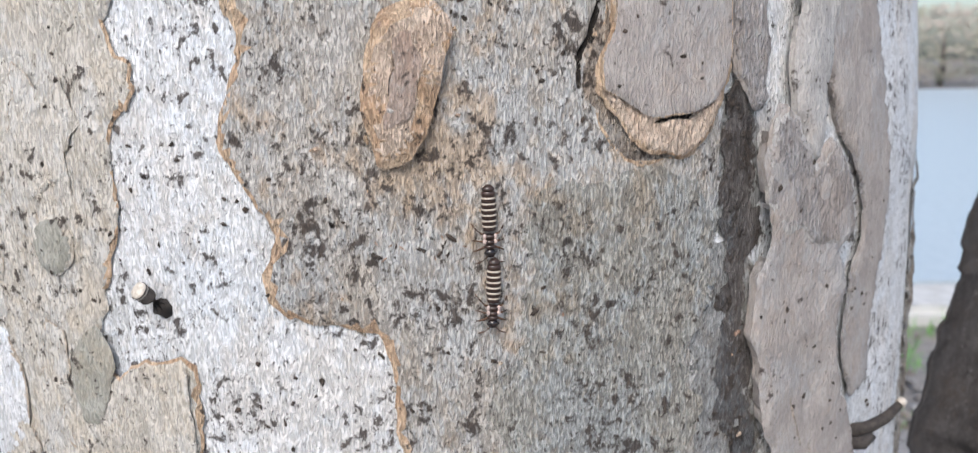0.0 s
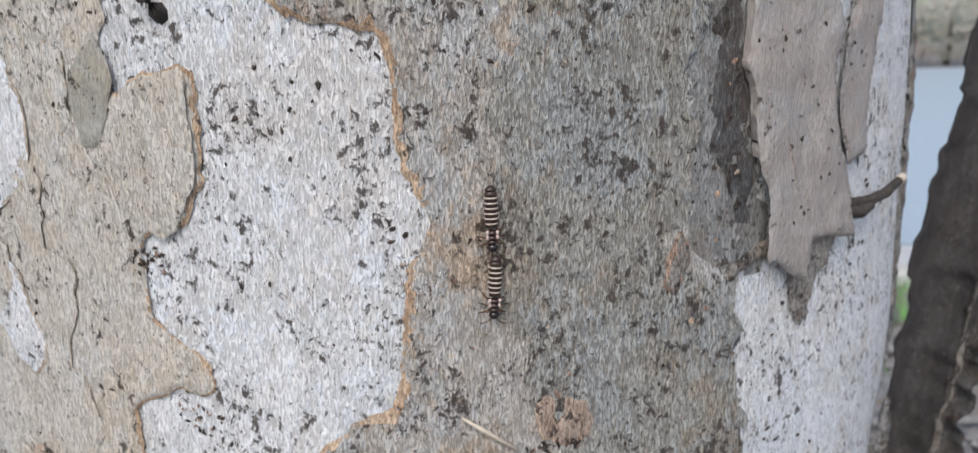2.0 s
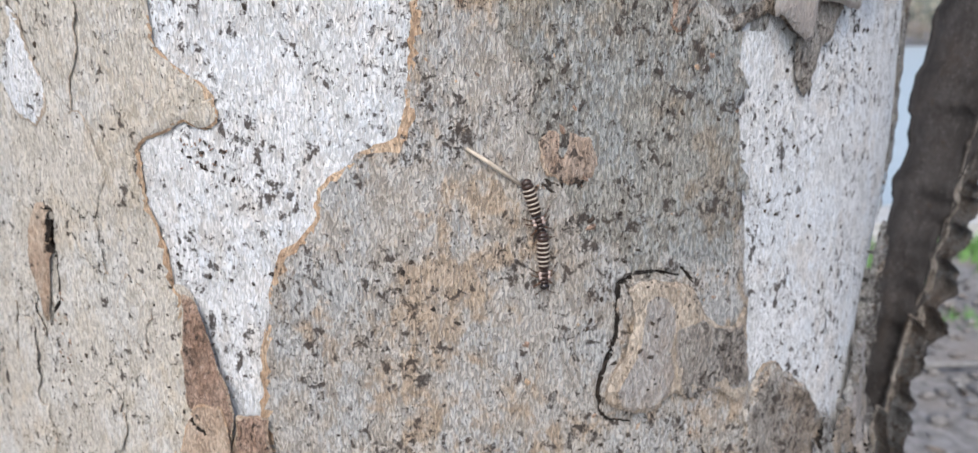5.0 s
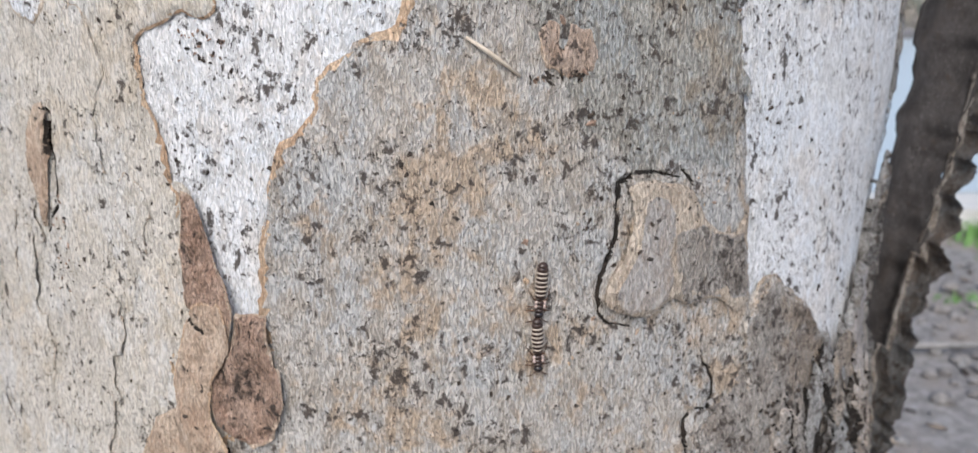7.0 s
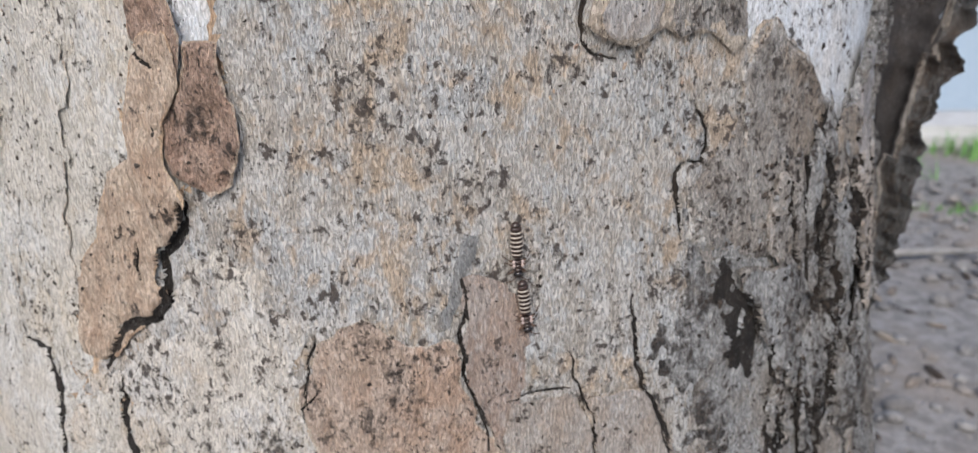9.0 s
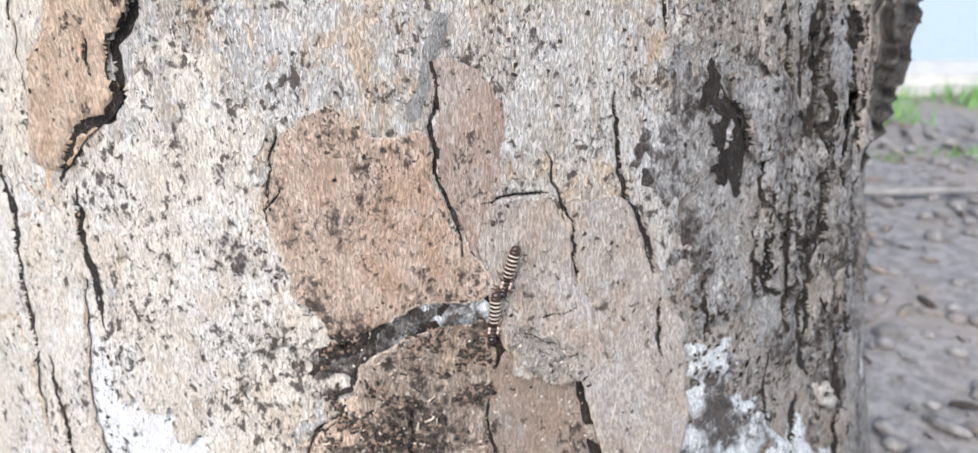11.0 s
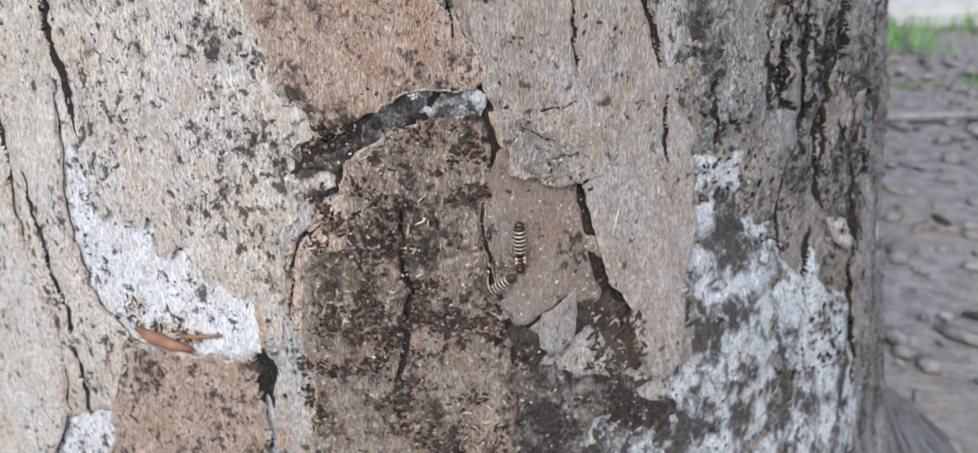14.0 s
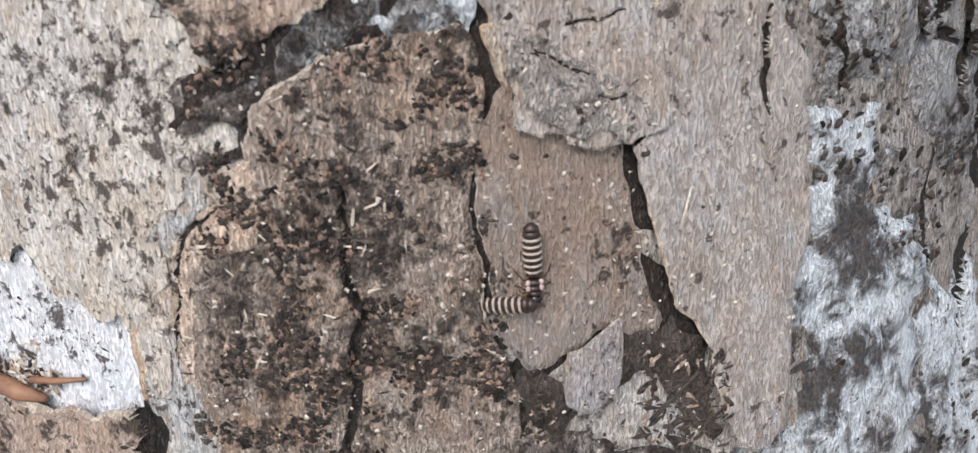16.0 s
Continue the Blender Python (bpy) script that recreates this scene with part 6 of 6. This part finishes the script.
def shrubs():
    rs = np.random.RandomState(9)
    for k in range(7):
        cx, cy, h = 0.5 + 2.0 * k + rs.uniform(-0.4, 0.4), 10.8 + rs.uniform(0, 0.9), rs.uniform(1.0, 1.45)
        bush = new("shrub")
        bush.location = (cx, cy, 0)
        tagged(bush, "brown and dull green shrub beyond the road", "shrub", "shrubs beyond the road")
        stem = [(0, 0, -0.02), (0.03, 0, 0.3 * h), (0.0, 0.03, 0.7 * h)]
        part("trunk", tube(stem, [0.05, 0.035, 0.015]), TWIG, bush)
        verts, faces = [], []
        for _ in range(3200):
            d = Vector(rs.normal(size=3).tolist()).normalized() * rs.uniform(0.5, 1) ** 0.5
            c = Vector((d.x * 1.25, d.y * 0.7, 0.55 * h + d.z * 0.52 * h))
            a = Vector(rs.normal(size=3).tolist()).normalized() * 0.045
            e = a.orthogonal().normalized() * 0.022
            n0 = len(verts)
            verts += [tuple(c - a), tuple(c + e), tuple(c + a), tuple(c - e)]
            faces.append((n0, n0 + 1, n0 + 2, n0 + 3))
        mesh_object("crown", np.array(verts), faces, [SHRUB], None, bush)


shrubs()

# ---------------------------------------------------------------- the two insects


def ring_body(profile, seg=14, flat=0.85):
    """A closed body along x from rows of (x, radius)."""
    bm = bmesh.new()
    rings = []
    for x, r in profile:
        rings.append([bm.verts.new((x, r * math.cos(2 * math.pi * k / seg), flat * r * math.sin(2 * math.pi * k / seg))) for k in range(seg)])
    for a, b in zip(rings, rings[1:]):
        for k in range(seg):
            bm.faces.new((a[k], a[(k + 1) % seg], b[(k + 1) % seg], b[k]))
    bm.faces.new(rings[0][::-1])
    bm.faces.new(rings[-1])
    bmesh.ops.recalc_face_normals(bm, faces=bm.faces[:])
    return bm


def shifted(bm, x=0, y=0, z=0):
    bmesh.ops.translate(bm, verts=bm.verts[:], vec=(x, y, z))
    return bm


def insect(label):
    """Head at +x; millimetres are scaled to metres; the feet stand at z = 0."""
    body = new("insect")
    tagged(body, label, "insect", "striped insects in tandem")
    mm = 0.001
    up = 1.35 * mm
    # abdomen: eight ringed segments from the waist backwards
    widths = [0.95, 1.07, 1.12, 1.13, 1.12, 1.1, 1.03, 0.92]
    for k, w in enumerate(widths):
        x0 = (0.6 - 0.82 * k) * mm
        x1 = x0 - 0.86 * mm
        w2 = widths[k + 1] if k < 7 else 0.45
        rows = [(x0, 0.86 * w * mm), (x0 - 0.10 * mm, 0.97 * w * mm), (x0 - 0.45 * mm, 1.02 * w * mm), (x0 - 0.60 * mm, 1.03 * (w + w2) / 2 * mm), (x1 + 0.06 * mm, 1.0 * (0.3 * w + 0.7 * w2) * mm), (x1, 0.84 * w2 * mm)]
        if k == 7:
            rows = rows[:3] + [(x1 + 0.2 * mm, 0.7 * mm), (x1 - 0.1 * mm, 0.38 * mm)]
        bm = shifted(ring_body(rows, 16, 0.8), 0, 0, up)
        bm.faces.ensure_lookup_table()
        for f in bm.faces:
            x = f.calc_center_median().x
            f.material_index = 1 if x < x0 - 0.58 * mm and k < 6 else 0
        part("abdomen_segment", bm, [SHELL, BAND], body)
    # thorax in three plates
    for x, r, l in ((1.05, 0.95, 0.75), (1.85, 0.9, 0.75), (2.6, 0.82, 0.7)):
        rows = [((x + l * u) * mm, r * mm * math.sqrt(max(0.05, 1 - (1.6 * (u - 0.5)) ** 2))) for u in (0, 0.12, 0.3, 0.5, 0.7, 0.88, 1.0)]
        part("thorax_plate", shifted(ring_body(rows, 14, 0.8), 0, 0, up), SHELL, body)
    for side in (-1, 1):
        for x in (1.35, 2.1):
            bm = bmesh.new()
            bmesh.ops.create_uvsphere(bm, u_segments=10, v_segments=6, radius=1)
            for v in bm.verts:
                v.co = Vector((x * mm + v.co.x * 0.42 * mm, side * 0.78 * mm + v.co.y * 0.3 * mm, up + 0.4 * mm + v.co.z * 0.22 * mm))
            part("wing_stub", bm, WING, body, "pale pinkish shed-wing stub")
    # head
    rows = [((3.2 + 1.35 * u) * mm, 0.82 * mm * math.sqrt(max(0.04, 1 - (2 * u - 1) ** 2 * 0.97))) for u in (0, 0.05, 0.15, 0.3, 0.5, 0.7, 0.85, 0.95, 1.0)]
    head = part("head", shifted(ring_body(rows, 16, 0.85), 0, 0, up), HEAD, body, "black glossy head")
    for side in (-1, 1):
        bm = bmesh.new()
        bmesh.ops.create_uvsphere(bm, u_segments=8, v_segments=6, radius=0.2 * mm)
        part("eye", shifted(bm, 3.85 * mm, side * 0.72 * mm, up + 0.15 * mm), HEAD, head)
        pts = [(4.3, 0.3, 1.4), (4.75, 0.7, 1.3), (5.2, 1.15, 1.0), (5.5, 1.7, 0.75), (5.6, 2.2, 0.6)]
        part("antenna", tube([(x * mm, side * y * mm, z * mm) for x, y, z in pts], [0.11 * mm] * 4 + [0.06 * mm]), LEG, head)
        for x, fx in ((2.9, 1.0), (2.1, 0.1), (1.3, -1.3)):
            pts = [(x, 0.5, 1.1), (x + 0.25 * fx, 1.25, 1.55), (x + 0.7 * fx, 1.95, 0.75), (x + 0.95 * fx, 2.25, 0.15), (x + 1.25 * fx, 2.5, 0.08)]
            leg = part("leg", tube([((a - x) * mm, side * (b - 0.5) * mm, (c - 1.1) * mm) for a, b, c in pts], [0.2 * mm, 0.19 * mm, 0.13 * mm, 0.09 * mm, 0.06 * mm]), LEG, body)
            leg.location = (x * mm, side * 0.5 * mm, 1.1 * mm)
    return body


leader = insect("dark brown insect with cream abdomen bands leading the pair")
follower = insect("dark brown cream-banded insect following close behind another")


def crawl_pose(s, z, heading, h, dip=0.0):
    """Standing on the bark, facing `heading` degrees (0 to the right, -90 down); dip lowers the head."""
    o = Vector(on_trunk(s, z, h).tolist())
    a = s / NOM
    out, side, upw = Vector((math.sin(a), -math.cos(a), 0)), Vector((math.cos(a), math.sin(a), 0)), Vector((0, 0, 1))
    c = math.cos(radians(heading)) * side + math.sin(radians(heading)) * upw
    m = Matrix((c, out.cross(c), out)).transposed().to_4x4()
    return Matrix.Translation(o) @ m @ pose(0, 0, 0, 0, dip, 0)


# ---------------------------------------------------------------- movement
# seconds, place of the waist round the trunk and above the ground, heading, height, dip
FOLLOW = [
    (0, 24.9, 454.0, -89, 0.9, 0), (0.5, 24.0, 442.2, -76, 0.9, 0), (1, 23.1, 430.8, -90, 0.9, 0), (1.5, 24.5, 419.1, -95, 0.9, 0), (2, 24.0, 408.0, -89, 0.9, 0), (2.5, 24.0, 396.6, -95, 0.9, 0), (3, 23.3, 390.4, -92, 0.9, 0),
    (3.5, 24.3, 381.8, -71, 0.9, 0), (3.7, 24.9, 379.0, -70, 0.9, 0), (5.8, 30.2, 353.4, -80, 0.9, 0), (6.5, 30.0, 341.0, -91, 0.9, 0), (7, 29.2, 330.5, -94, 0.9, 0), (7.5, 27.6, 319.4, -85, 0.9, 0), (8, 28.7, 309.2, -94, 0.9, 0), (8.5, 27.5, 298.4, -88, 0.9, 0), (9, 27.6, 289.5, -87, 1.1, 0),
    (10.2, 27.0, 262.5, -105, 1.9, 0), (12.3, 30.2, 226.5, -105, 1.9, 0), (12.6, 29.0, 221.5, -97, 1.9, 0), (12.8, 28.5, 219.0, -86, 1.8, 0), (13.2, 29.5, 214.6, -86, 1.8, 0), (14.5, 29.0, 213.4, -90, 1.8, 0), (15, 28.3, 214.2, -88, 1.8, 0), (16, 29.3, 211.4, -88, 1.8, 0)]
LEAD = [
    (0, 25.1, 443.2, -92, 0.9, 0), (0.5, 24.7, 431.2, -95, 0.9, 0), (1, 22.8, 419.8, -94, 0.9, 0), (1.5, 23.7, 407.8, -91, 0.9, 0), (2, 24.0, 396.8, -93, 0.9, 0), (2.5, 23.4, 385.9, -92, 0.9, 0), (3, 24.2, 379.8, -80, 0.9, 0), (3.5, 27.7, 372.3, -68, 0.9, 0),
    (3.7, 27.9, 369.4, -74, 0.9, 0), (5.8, 30.9, 344.0, -90, 0.9, 0), (6.5, 29.5, 330.8, -94, 0.9, 0), (7, 28.5, 320.2, -88, 0.9, 0), (8, 27.9, 299.0, -90, 0.9, 0), (9, 28.6, 278.8, -84, 1.1, 0),
    (10.2, 25.2, 253.6, -95, 1.9, 0), (12.3, 27.8, 216.6, -95, 1.8, 0), (12.6, 28.0, 211.5, -95, 1.8, 2), (12.8, 27.2, 209.5, -111, 1.7, 6), (13.2, 26.4, 206.6, -126, 1.5, 14), (13.5, 25.2, 206.2, -126, 1.2, 20), (14, 24.9, 206.2, -133, 1.1, 22), (15, 24.9, 208.5, -138, 0.9, 22), (16, 25.0, 207.0, -168, 0.7, 26)]


def stepping(body, until):
    """The legs swing in two sets of three while the insect walks."""
    for k, leg in enumerate(o for o in body.children if o.name.startswith("leg")):
        home = Matrix.Translation(leg.location)
        phase = math.pi * (k % 2)
        rows = [(t, home @ pose(0, 0, 0, 0, 0, 13 * math.sin(2 * math.pi * t / 0.8 + phase))) for t in np.arange(0, until + 0.01, 0.2)]
        walk(leg, [*rows, (until + 0.4, home), (16, home)])


def motions():
    stepping(follower, 13.0)
    stepping(leader, 13.0)
    walk(follower, [(t, crawl_pose(s, z, a, h, d)) for t, s, z, a, h, d in FOLLOW])
    walk(leader, [(t, crawl_pose(s, z, a, h, d)) for t, s, z, a, h, d in LEAD])


motions()
